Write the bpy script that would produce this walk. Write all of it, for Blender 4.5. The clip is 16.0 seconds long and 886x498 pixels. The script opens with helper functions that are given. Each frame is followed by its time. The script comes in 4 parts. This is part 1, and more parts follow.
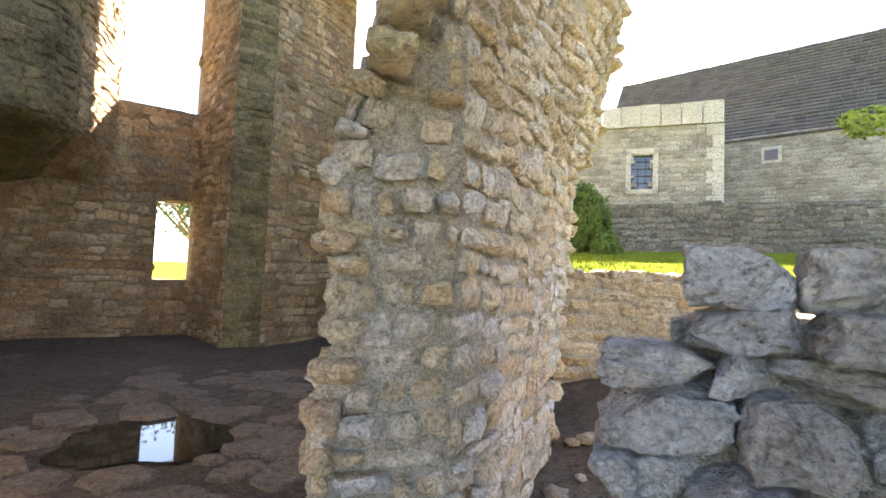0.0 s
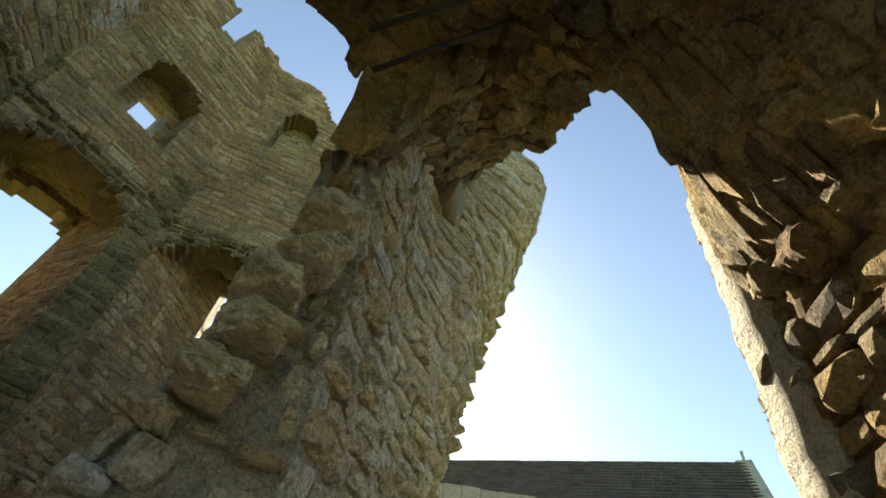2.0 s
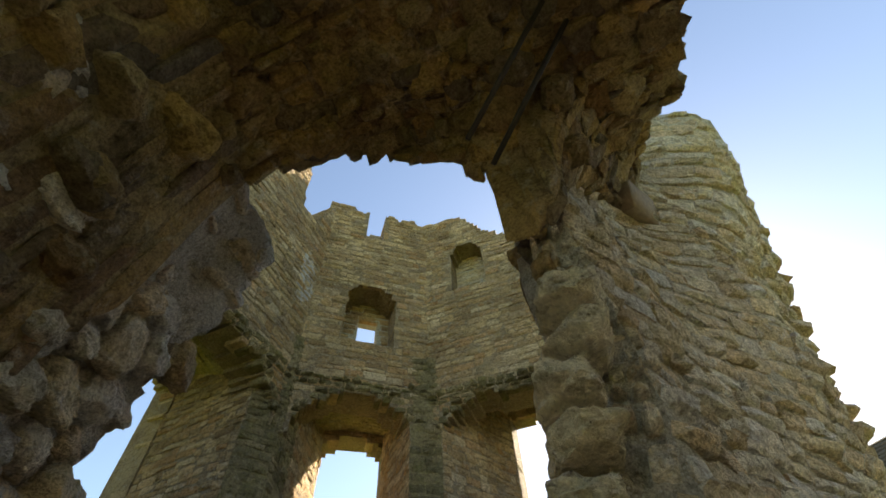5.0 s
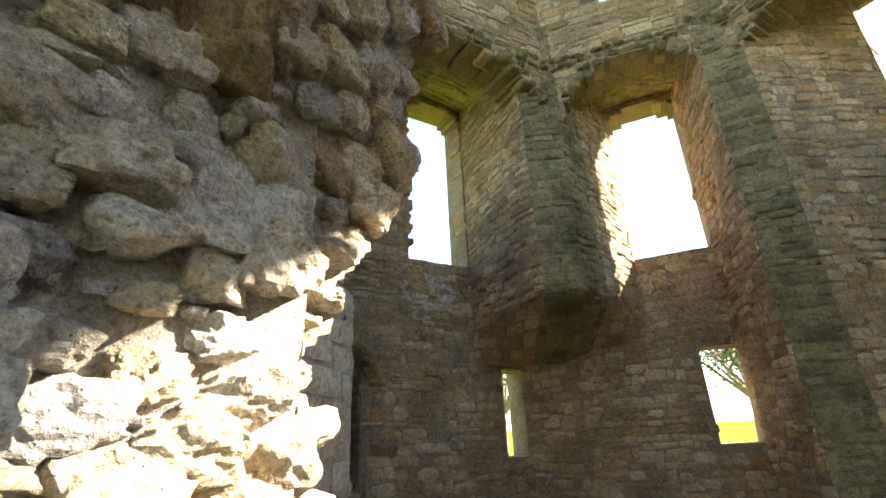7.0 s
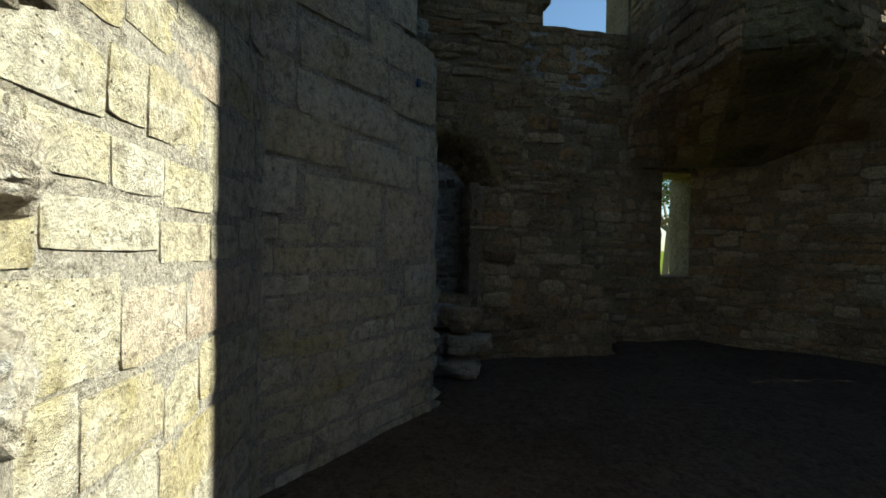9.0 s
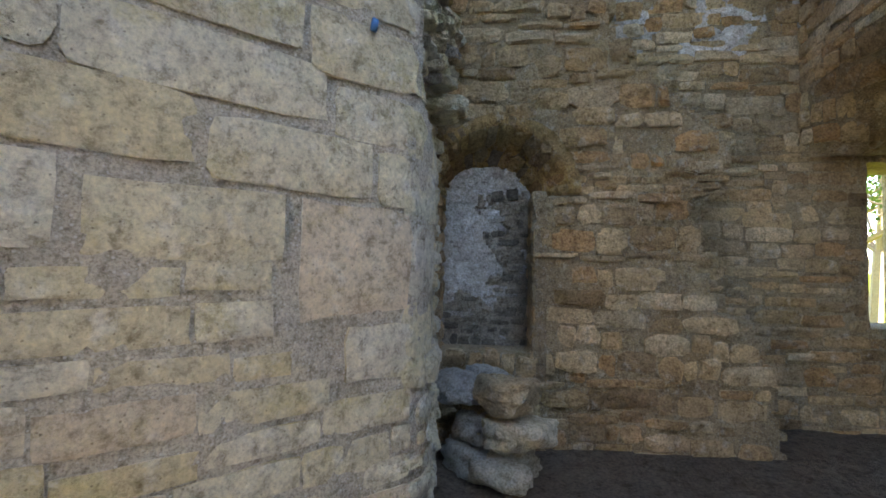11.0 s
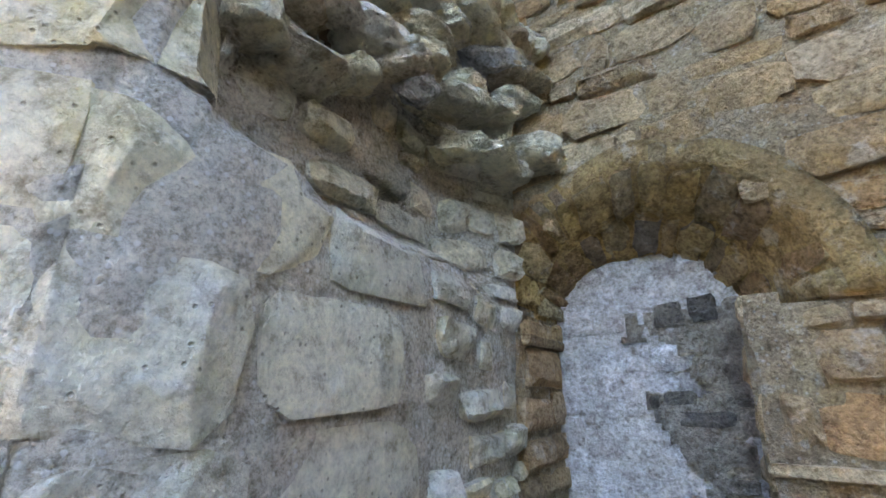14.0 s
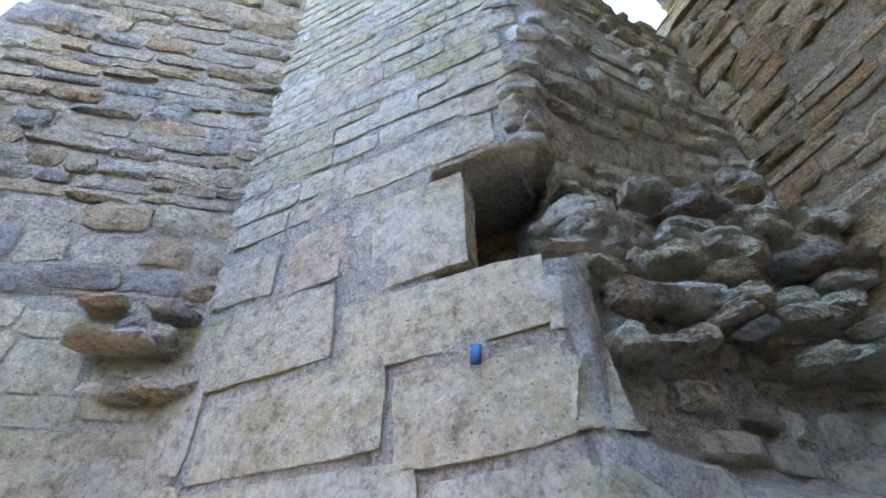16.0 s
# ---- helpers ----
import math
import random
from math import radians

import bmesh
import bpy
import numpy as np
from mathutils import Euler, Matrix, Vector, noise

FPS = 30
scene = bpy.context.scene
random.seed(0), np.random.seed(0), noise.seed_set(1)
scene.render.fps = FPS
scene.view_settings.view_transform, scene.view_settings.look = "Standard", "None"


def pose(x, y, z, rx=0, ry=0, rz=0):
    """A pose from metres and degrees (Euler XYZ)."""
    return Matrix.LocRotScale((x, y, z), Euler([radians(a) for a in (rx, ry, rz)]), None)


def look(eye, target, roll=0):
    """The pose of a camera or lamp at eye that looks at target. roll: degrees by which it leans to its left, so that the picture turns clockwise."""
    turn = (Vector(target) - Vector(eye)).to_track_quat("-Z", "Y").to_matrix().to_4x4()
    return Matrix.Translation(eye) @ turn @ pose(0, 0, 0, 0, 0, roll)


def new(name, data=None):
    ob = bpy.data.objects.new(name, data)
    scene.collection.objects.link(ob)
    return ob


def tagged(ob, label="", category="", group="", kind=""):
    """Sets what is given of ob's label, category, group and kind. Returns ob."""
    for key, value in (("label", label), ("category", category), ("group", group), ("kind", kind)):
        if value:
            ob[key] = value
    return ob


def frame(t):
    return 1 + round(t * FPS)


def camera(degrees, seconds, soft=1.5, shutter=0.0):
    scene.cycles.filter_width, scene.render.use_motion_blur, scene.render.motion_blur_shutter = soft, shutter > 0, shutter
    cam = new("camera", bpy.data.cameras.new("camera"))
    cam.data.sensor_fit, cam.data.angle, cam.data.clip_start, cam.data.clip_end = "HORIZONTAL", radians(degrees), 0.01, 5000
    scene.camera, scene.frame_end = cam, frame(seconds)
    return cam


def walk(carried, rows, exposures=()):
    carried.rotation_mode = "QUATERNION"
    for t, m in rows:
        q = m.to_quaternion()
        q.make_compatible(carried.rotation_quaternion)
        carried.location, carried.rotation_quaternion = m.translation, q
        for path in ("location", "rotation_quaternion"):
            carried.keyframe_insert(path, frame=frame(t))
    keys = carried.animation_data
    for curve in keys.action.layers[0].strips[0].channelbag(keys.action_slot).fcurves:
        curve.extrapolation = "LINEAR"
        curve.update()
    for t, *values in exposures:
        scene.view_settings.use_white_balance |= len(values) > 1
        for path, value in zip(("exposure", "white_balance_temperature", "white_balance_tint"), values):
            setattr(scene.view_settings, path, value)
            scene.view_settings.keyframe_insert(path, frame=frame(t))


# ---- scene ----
cam = camera(87.0, 16.0, soft=1.6)
ROWS = [
    (0.0, -0.009, 0.305, 1.459, 92.83, -2.42, -0.33),
    (0.5, 0.046, 0.533, 1.564, 101.63, -3.35, -8.39),
    (1.0, -0.021, 0.646, 1.633, 113.30, -5.32, -15.97),
    (1.5, -0.026, 0.687, 1.683, 125.73, -7.54, -20.57),
    (2.0, -0.028, 0.711, 1.704, 135.77, -7.37, -23.73),
    (2.5, -0.048, 0.725, 1.720, 141.47, -5.30, -21.83),
    (3.0, -0.071, 0.722, 1.730, 144.53, -3.08, -15.65),
    (3.5, -0.094, 0.729, 1.747, 145.32, -1.37, -5.92),
    (6.0, -0.195, 0.729, 1.688, 134.61, 1.69, 40.99),
    (6.5, -0.424, 0.983, 1.491, 123.99, 2.17, 51.35),
    (7.0, -0.641, 1.208, 1.437, 111.59, 2.52, 59.84),
    (7.5, -0.832, 1.477, 1.391, 102.78, 1.66, 65.87),
    (8.0, -1.103, 1.739, 1.389, 97.16, 0.33, 72.05),
    (8.5, -1.474, 1.971, 1.382, 92.96, -0.09, 75.33),
    (9.0, -1.722, 2.278, 1.376, 89.73, -1.01, 79.14),
    (11.5, -3.540, 3.445, 1.539, 95.77, -0.78, 101.08),
    (12.0, -3.935, 3.625, 1.567, 99.46, -0.99, 106.14),
    (12.5, -4.383, 3.784, 1.606, 101.29, -0.80, 109.89),
    (13.0, -4.777, 3.724, 1.653, 102.16, -0.91, 112.02),
    (13.5, -4.998, 3.698, 1.715, 103.43, -1.29, 116.51),
    (14.0, -5.156, 3.691, 1.805, 107.21, -0.64, 126.08),
    (14.5, -5.177, 3.682, 1.914, 112.41, 0.06, 138.33),
    (15.0, -5.092, 3.719, 1.965, 118.93, -0.02, 150.40),
    (15.5, -4.865, 3.778, 1.965, 124.42, 0.14, 157.21),
    (16.0, -4.633, 3.828, 1.973, 129.49, 2.00, 160.71),
]
EXPOSURES = [(0.0, 3.75, 7500, 22), (1.0, 2.9, 7500, 18), (2.0, 1.85, 7800, 3), (3.7, 1.7, 8200, 0), (5.8, 2.55, 7700, 14), (7.0, 3.4, 7500, 12), (8.0, 2.3, 7000, 8), (9.2, 1.15, 6300, -3), (11.3, 4.75, 7200, 13), (13.0, 5.35, 7200, 14), (14.5, 5.9, 6700, 14), (16.0, 5.0, 6200, 19)]
walk(cam, [(t, pose(x, y, z, rx, ry, rz)) for t, x, y, z, rx, ry, rz in ROWS], EXPOSURES)

# ---- light ----
SUN_AZ, SUN_EL = radians(10.8), radians(32.5)
sun_dir = Vector((math.sin(SUN_AZ) * math.cos(SUN_EL), math.cos(SUN_AZ) * math.cos(SUN_EL), math.sin(SUN_EL)))
world = bpy.data.worlds.new("world")
scene.world = world
world.use_nodes = True
wn = world.node_tree.nodes
sky = wn.new("ShaderNodeTexSky")
sky.sky_type, sky.sun_disc = "NISHITA", False
sky.air_density, sky.dust_density, sky.ozone_density = 1.0, 0.4, 2.8
sky.sun_elevation, sky.sun_rotation = SUN_EL, SUN_AZ
world.node_tree.links.new(sky.outputs[0], wn["Background"].inputs[0])
wn["Background"].inputs[1].default_value = 0.08
sun = new("sun", bpy.data.lights.new("sun", "SUN"))
sun.data.energy, sun.data.angle, sun.data.color = 5.0, radians(0.53), (1.0, 0.94, 0.84)
sun.matrix_world = look(sun_dir * 60, (0, 0, 0))

# ---- materials ----
def mat_new(name):
    m = bpy.data.materials.new(name)
    m.use_nodes = True
    return m, m.node_tree.nodes, m.node_tree.links, m.node_tree.nodes["Principled BSDF"]


def ramp(nodes, stops):
    r = nodes.new("ShaderNodeValToRGB")
    e = r.color_ramp.elements
    while len(e) < len(stops):
        e.new(0.5)
    for el, (p, c) in zip(e, stops):
        el.position, el.color = p, (*c, 1)
    return r


def noise_tex(nodes, links, co, scale, detail=6.0, rough=0.6):
    n = nodes.new("ShaderNodeTexNoise")
    n.inputs["Scale"].default_value, n.inputs["Detail"].default_value, n.inputs["Roughness"].default_value = scale, detail, rough
    links.new(co, n.inputs["Vector"])
    return n.outputs["Fac"]


def mix_col(nodes, links, fac, a, b, blend="MIX"):
    m = nodes.new("ShaderNodeMix")
    m.data_type, m.blend_type = "RGBA", blend
    for key, value in (("Factor", fac), (6, a), (7, b)):
        slot = m.inputs[key] if key != "Factor" else m.inputs[0]
        if isinstance(value, (int, float)):
            slot.default_value = value
        elif isinstance(value, tuple):
            slot.default_value = (*value, 1)
        else:
            links.new(value, slot)
    return m.outputs[2]


def stone_mat(name, palette, stain=(0.10, 0.085, 0.06), stain_amount=0.5, moss=(0.16, 0.17, 0.05), moss_amount=0.3, pale=(0.62, 0.6, 0.55), pale_amount=0.3, bump=0.9, rough=0.92, size=1.0, pebbles=0.0, pits=0.35, grain=1.0):
    m, n, l, b = mat_new(name)
    co = n.new("ShaderNodeNewGeometry")
    pos = co.outputs["Position"]
    info = n.new("ShaderNodeObjectInfo")
    add = n.new("ShaderNodeMath")
    add.operation = "ADD"
    l.new(info.outputs["Random"], add.inputs[0])
    l.new(co.outputs["Random Per Island"], add.inputs[1])
    fr = n.new("ShaderNodeMath")
    fr.operation = "FRACT"
    l.new(add.outputs[0], fr.inputs[0])
    k = len(palette)
    base = ramp(n, [(i / max(1, k - 1), c) for i, c in enumerate(palette)])
    l.new(fr.outputs[0], base.inputs[0])
    big = noise_tex(n, l, pos, 1.3 * size, 5)
    mid = noise_tex(n, l, pos, 9 * size, 8, 0.65)
    fine = noise_tex(n, l, pos, 60 * size, 6, 0.7)
    r1 = ramp(n, [(0.42, (0, 0, 0)), (0.68, (1, 1, 1))])
    l.new(big, r1.inputs[0])
    sm = n.new("ShaderNodeMath")
    sm.operation = "MULTIPLY"
    l.new(r1.outputs[0], sm.inputs[0])
    sm.inputs[1].default_value = stain_amount
    c1 = mix_col(n, l, sm.outputs[0], base.outputs[0], stain)
    r2 = ramp(n, [(0.52, (0, 0, 0)), (0.7, (1, 1, 1))])
    l.new(noise_tex(n, l, pos, 3.1 * size, 7, 0.7), r2.inputs[0])
    mm = n.new("ShaderNodeMath")
    mm.operation = "MULTIPLY"
    l.new(r2.outputs[0], mm.inputs[0])
    mm.inputs[1].default_value = moss_amount
    c2 = mix_col(n, l, mm.outputs[0], c1, moss)
    r3 = ramp(n, [(0.56, (0, 0, 0)), (0.66, (1, 1, 1))])
    l.new(mid, r3.inputs[0])
    pm = n.new("ShaderNodeMath")
    pm.operation = "MULTIPLY"
    l.new(r3.outputs[0], pm.inputs[0])
    pm.inputs[1].default_value = pale_amount
    c3 = mix_col(n, l, pm.outputs[0], c2, pale)
    r4 = ramp(n, [(0.34, tuple(1 - grain * (1 - c) for c in (0.58, 0.56, 0.54))), (0.5, (0.97, 0.97, 0.97)), (0.66, (1 + 0.22 * grain,) * 3)])
    l.new(fine, r4.inputs[0])
    c4 = mix_col(n, l, 1.0, c3, r4.outputs[0], "MULTIPLY")
    r5 = ramp(n, [(0.34, (0.5, 0.46, 0.41)), (0.49, (1.0, 1.0, 1.0)), (0.66, (1.22, 1.2, 1.16))])
    l.new(noise_tex(n, l, pos, 17 * size, 9, 0.75), r5.inputs[0])
    c5 = mix_col(n, l, 1.0, c4, r5.outputs[0], "MULTIPLY")
    vor = n.new("ShaderNodeTexVoronoi")
    vor.inputs["Scale"].default_value = 31 * size
    vor.inputs["Randomness"].default_value = 1.0
    l.new(pos, vor.inputs["Vector"])
    pit = ramp(n, [(0.06, (0.22, 0.19, 0.17)), (0.15, (1, 1, 1))])
    l.new(vor.outputs["Distance"], pit.inputs[0])
    c6 = mix_col(n, l, pits, c5, pit.outputs[0], "MULTIPLY")
    if pebbles:
        v2 = n.new("ShaderNodeTexVoronoi")
        v2.inputs["Scale"].default_value = 42
        l.new(pos, v2.inputs["Vector"])
        pk = ramp(n, [(0.16, (1, 1, 1)), (0.24, (0, 0, 0))])
        l.new(v2.outputs["Distance"], pk.inputs[0])
        pf = n.new("ShaderNodeMath")
        pf.operation = "MULTIPLY"
        l.new(pk.outputs[0], pf.inputs[0])
        pf.inputs[1].default_value = pebbles
        c6 = mix_col(n, l, pf.outputs[0], c6, (0.72, 0.7, 0.66))
    l.new(c6, b.inputs["Base Color"])
    b.inputs["Roughness"].default_value = rough
    b.inputs["Specular IOR Level"].default_value = 0.2
    h = n.new("ShaderNodeMath")
    h.operation = "MULTIPLY_ADD"
    l.new(mid, h.inputs[0])
    h.inputs[1].default_value = 3.0
    l.new(fine, h.inputs[2])
    h2 = n.new("ShaderNodeMath")
    h2.operation = "ADD"
    l.new(h.outputs[0], h2.inputs[0])
    l.new(pit.outputs[0], h2.inputs[1])
    bp = n.new("ShaderNodeBump")
    bp.inputs["Strength"].default_value, bp.inputs["Distance"].default_value = bump, 0.045 / size
    l.new(h2.outputs[0], bp.inputs["Height"])
    l.new(bp.outputs[0], b.inputs["Normal"])
    return m


BUFF = stone_mat("buff_rubble", [(0.62, 0.48, 0.29), (0.7, 0.58, 0.4), (0.56, 0.46, 0.34), (0.76, 0.65, 0.47), (0.64, 0.44, 0.22)], stain=(0.2, 0.15, 0.09), stain_amount=0.3, moss=(0.36, 0.29, 0.1), moss_amount=0.3)
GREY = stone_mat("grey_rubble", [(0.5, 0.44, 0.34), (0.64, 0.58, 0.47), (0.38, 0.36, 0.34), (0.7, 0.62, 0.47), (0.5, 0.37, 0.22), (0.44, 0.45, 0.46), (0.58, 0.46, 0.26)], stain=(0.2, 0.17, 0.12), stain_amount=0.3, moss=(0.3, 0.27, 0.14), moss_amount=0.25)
ASHLAR = stone_mat("pale_ashlar", [(0.72, 0.65, 0.46), (0.78, 0.73, 0.6), (0.68, 0.59, 0.38), (0.76, 0.7, 0.55), (0.72, 0.6, 0.46)], stain_amount=0.15, moss=(0.5, 0.42, 0.15), moss_amount=0.7, pale=(0.82, 0.79, 0.72), pale_amount=0.5, grain=0.45, pits=0.55)
MORTAR = stone_mat("lime_mortar", [(0.56, 0.52, 0.44), (0.6, 0.55, 0.46)], stain=(0.3, 0.25, 0.18), stain_amount=0.35, moss=(0.4, 0.34, 0.16), moss_amount=0.25, bump=1.0, size=1.5, pebbles=0.75)
TOWER = stone_mat("tower_stone", [(0.5, 0.33, 0.17), (0.66, 0.49, 0.29), (0.33, 0.22, 0.12), (0.7, 0.55, 0.36), (0.48, 0.28, 0.13), (0.57, 0.42, 0.24)], stain=(0.13, 0.085, 0.045), stain_amount=0.6, moss=(0.33, 0.24, 0.08), moss_amount=0.35)
TOWER_BED = stone_mat("tower_mortar", [(0.33, 0.25, 0.16), (0.38, 0.29, 0.18)], stain=(0.14, 0.09, 0.05), stain_amount=0.6, moss=(0.3, 0.23, 0.09), moss_amount=0.4, size=1.5, pebbles=0.2)
ALGAE = stone_mat("algae_dark_stone", [(0.27, 0.22, 0.11), (0.36, 0.29, 0.16), (0.19, 0.155, 0.08), (0.42, 0.33, 0.19)], stain=(0.06, 0.05, 0.025), stain_amount=0.7, moss=(0.2, 0.19, 0.04), moss_amount=0.5, pale_amount=0.1)
PILLAR = stone_mat("pillar_stone", [(0.7, 0.57, 0.38), (0.78, 0.73, 0.64), (0.62, 0.5, 0.32), (0.74, 0.73, 0.7), (0.8, 0.69, 0.49), (0.66, 0.52, 0.37)], stain=(0.24, 0.19, 0.13), stain_amount=0.35, moss=(0.4, 0.32, 0.14), moss_amount=0.3, pale=(0.78, 0.79, 0.8), pale_amount=0.6)
GARDEN = stone_mat("garden_wall_stone", [(0.2, 0.18, 0.14), (0.27, 0.24, 0.19), (0.15, 0.135, 0.11), (0.32, 0.28, 0.22)], stain=(0.07, 0.065, 0.05), stain_amount=0.5, moss_amount=0.2, pale_amount=0.3)
COOL = stone_mat("blue_grey_rubble", [(0.54, 0.54, 0.55), (0.66, 0.66, 0.68), (0.46, 0.44, 0.43), (0.68, 0.65, 0.61), (0.56, 0.46, 0.36)], stain=(0.2, 0.18, 0.15), stain_amount=0.35, moss_amount=0.15, pale=(0.66, 0.68, 0.72), pale_amount=0.55)
SPLAY = stone_mat("splay_stone", [(0.76, 0.69, 0.53), (0.68, 0.66, 0.55), (0.78, 0.7, 0.5), (0.6, 0.56, 0.46), (0.78, 0.76, 0.68)], stain=(0.3, 0.26, 0.18), stain_amount=0.25, moss=(0.42, 0.4, 0.17), moss_amount=0.45, pale=(0.78, 0.77, 0.74), pale_amount=0.45, grain=0.45, pits=0.55)
MOSSY = stone_mat("mossy_stone", [(0.46, 0.37, 0.17), (0.56, 0.44, 0.2), (0.4, 0.33, 0.18)], stain=(0.07, 0.07, 0.04), stain_amount=0.6, moss=(0.24, 0.22, 0.03), moss_amount=0.5)
# Also puts shade into the colour of the passage wall, hollow and niche hood.
VAULT = stone_mat("vault_and_shade_rubble", [(0.42, 0.28, 0.12), (0.54, 0.38, 0.16), (0.24, 0.18, 0.12), (0.5, 0.38, 0.2), (0.34, 0.2, 0.09), (0.2, 0.17, 0.14)], stain=(0.08, 0.06, 0.04), stain_amount=0.6, moss_amount=0.25)
CHURCH = stone_mat("church_stone", [(0.42, 0.37, 0.28), (0.52, 0.46, 0.36), (0.32, 0.28, 0.22), (0.46, 0.39, 0.28)], stain_amount=0.4, moss_amount=0.1, pale_amount=0.15)
DRESSED = stone_mat("dressed_stone", [(0.58, 0.53, 0.42), (0.64, 0.58, 0.46)], stain_amount=0.2, moss_amount=0.1)
MUD = stone_mat("dried_mud", [(0.25, 0.195, 0.15), (0.28, 0.22, 0.17), (0.22, 0.175, 0.14)], stain=(0.16, 0.12, 0.09), stain_amount=0.3, moss_amount=0.0, pale_amount=0.15)
SOOT = stone_mat("sooty_stone", [(0.12, 0.105, 0.09), (0.24, 0.2, 0.16), (0.4, 0.34, 0.27), (0.18, 0.155, 0.13)], stain=(0.05, 0.045, 0.04), stain_amount=0.45, moss_amount=0.1, pale_amount=0.2)
FLOOR = stone_mat("earth_floor", [(0.15, 0.115, 0.085), (0.18, 0.14, 0.105)], stain=(0.07, 0.05, 0.036), stain_amount=0.5, moss_amount=0.0, pale=(0.34, 0.28, 0.22), pale_amount=0.2, size=0.7)
SLATE = stone_mat("roof_slate", [(0.13, 0.11, 0.1), (0.17, 0.15, 0.13), (0.1, 0.09, 0.085)], stain_amount=0.3, moss_amount=0.15, pale_amount=0.1)
GRASS = stone_mat("grass", [(0.19, 0.24, 0.03), (0.16, 0.21, 0.03)], stain=(0.11, 0.14, 0.02), stain_amount=0.4, moss_amount=0.0, pale_amount=0.0, size=3.0)
GRASS.node_tree.nodes["Principled BSDF"].inputs["Specular IOR Level"].default_value = 0.0
LEAF = stone_mat("leaves", [(0.1, 0.18, 0.03), (0.16, 0.24, 0.05), (0.07, 0.13, 0.03)], stain_amount=0.2, moss_amount=0.0, pale_amount=0.0)
LIME_LEAF = stone_mat("bright_leaves", [(0.3, 0.38, 0.05), (0.38, 0.42, 0.08), (0.22, 0.3, 0.05)], stain_amount=0.1, moss_amount=0.0, pale_amount=0.0)
PLASTER = stone_mat("old_limewash", [(0.4, 0.36, 0.33), (0.5, 0.47, 0.45)], stain=(0.3, 0.24, 0.18), stain_amount=0.5, moss=(0.12, 0.1, 0.09), moss_amount=0.5, pale=(0.66, 0.65, 0.65), pale_amount=0.6, bump=0.5)


def plain_mat(name, colour, rough=0.5, metal=0.0):
    m, n, l, b = mat_new(name)
    geo = n.new("ShaderNodeNewGeometry")
    f = noise_tex(n, l, geo.outputs["Position"], 25, 5)
    r = ramp(n, [(0.3, tuple(c * 0.75 for c in colour)), (0.7, tuple(min(1, c * 1.2) for c in colour))])
    l.new(f, r.inputs[0])
    l.new(r.outputs[0], b.inputs["Base Color"])
    b.inputs["Roughness"].default_value, b.inputs["Metallic"].default_value = rough, metal
    return m


IRON = plain_mat("rusted_iron", (0.035, 0.03, 0.028), 0.75, 0.3)
WOOD = plain_mat("weathered_oak", (0.2, 0.15, 0.1), 0.8)
WATER = plain_mat("muddy_water", (0.02, 0.017, 0.013), 0.03)
GLASS = plain_mat("dark_leaded_glass", (0.03, 0.04, 0.06), 0.15)
BLUE = plain_mat("blue_paint", (0.02, 0.1, 0.25), 0.5)

# ---- masonry ----
class Soup:
    """Collects faces for one mesh."""
    def __init__(self):
        self.v, self.f = [], []

    def add(self, verts, faces):
        k = len(self.v)
        self.v += [tuple(p) for p in verts]
        self.f += [tuple(i + k for i in f) for f in faces]

    def mesh(self, name, mat, smooth=True):
        me = bpy.data.meshes.new(name)
        me.from_pydata(self.v, [], self.f)
        me.materials.append(mat)
        if smooth:
            me.polygons.foreach_set("use_smooth", [True] * len(me.polygons))
        me.update()
        return me


def plane_surf(a, b, z0=0.0, side=1):
    """A vertical wall from plan point a to b; w grows to the left of a->b, or to the right if side is -1."""
    a, b = Vector((a[0], a[1], z0)), Vector((b[0], b[1], z0))
    u = (b - a).normalized()
    nrm = Vector((-u.y, u.x, 0)) * side
    return lambda p, q, w: a + u * p + Vector((0, 0, q)) + nrm * w


def stone(rng, surf, u0, u1, v0, v1, proud, depth, rough=0.4):
    """One laid stone: a 3 x 3 worn front with chipped corners, and sides that run back into the wall."""
    hu, hv = u1 - u0, v1 - v0
    r = min(hu, hv)
    tu, tv = rng.uniform(-0.5, 0.5) * proud * rough, rng.uniform(-0.5, 0.5) * proud * rough
    grid, flat = {}, {}
    for i in range(4):
        for j in range(4):
            fu, fv = (0, 0.22, 0.78, 1)[i], (0, 0.25, 0.75, 1)[j]
            x, y = u0 + fu * hu, v0 + fv * hv
            ei, ej = i in (0, 3), j in (0, 3)
            x += rng.uniform(-0.05, 0.05) * r * (1.6 if not ei else 1) * rough * 2
            y += rng.uniform(-0.05, 0.05) * r * (1.6 if not ej else 1) * rough * 2
            if ei and ej:
                c = rng.uniform(0.03, 0.16) * r * min(1.0, rough) ** 1.5
                x += c if i == 0 else -c
                y += c if j == 0 else -c
            w = proud * (0.35 if (ei or ej) else 1.0) + rng.uniform(-0.35, 0.35) * proud * rough
            w += tu * (fu * 2 - 1) + tv * (fv * 2 - 1)
            grid[i, j], flat[i, j] = surf(x, y, w), (x, y)
    verts = [grid[i, j] for j in range(4) for i in range(4)]
    faces = [(j * 4 + i, j * 4 + i + 1, j * 4 + i + 5, j * 4 + i + 4) for j in range(3) for i in range(3)]
    rim = [(0, 0), (1, 0), (2, 0), (3, 0), (3, 1), (3, 2), (3, 3), (2, 3), (1, 3), (0, 3), (0, 2), (0, 1)]
    verts += [grid[q] for q in rim] + [surf(*flat[q], -depth) for q in rim]
    for a in range(12):
        b = (a + 1) % 12
        faces.append((16 + b, 16 + a, 28 + a, 28 + b))
    return verts, faces


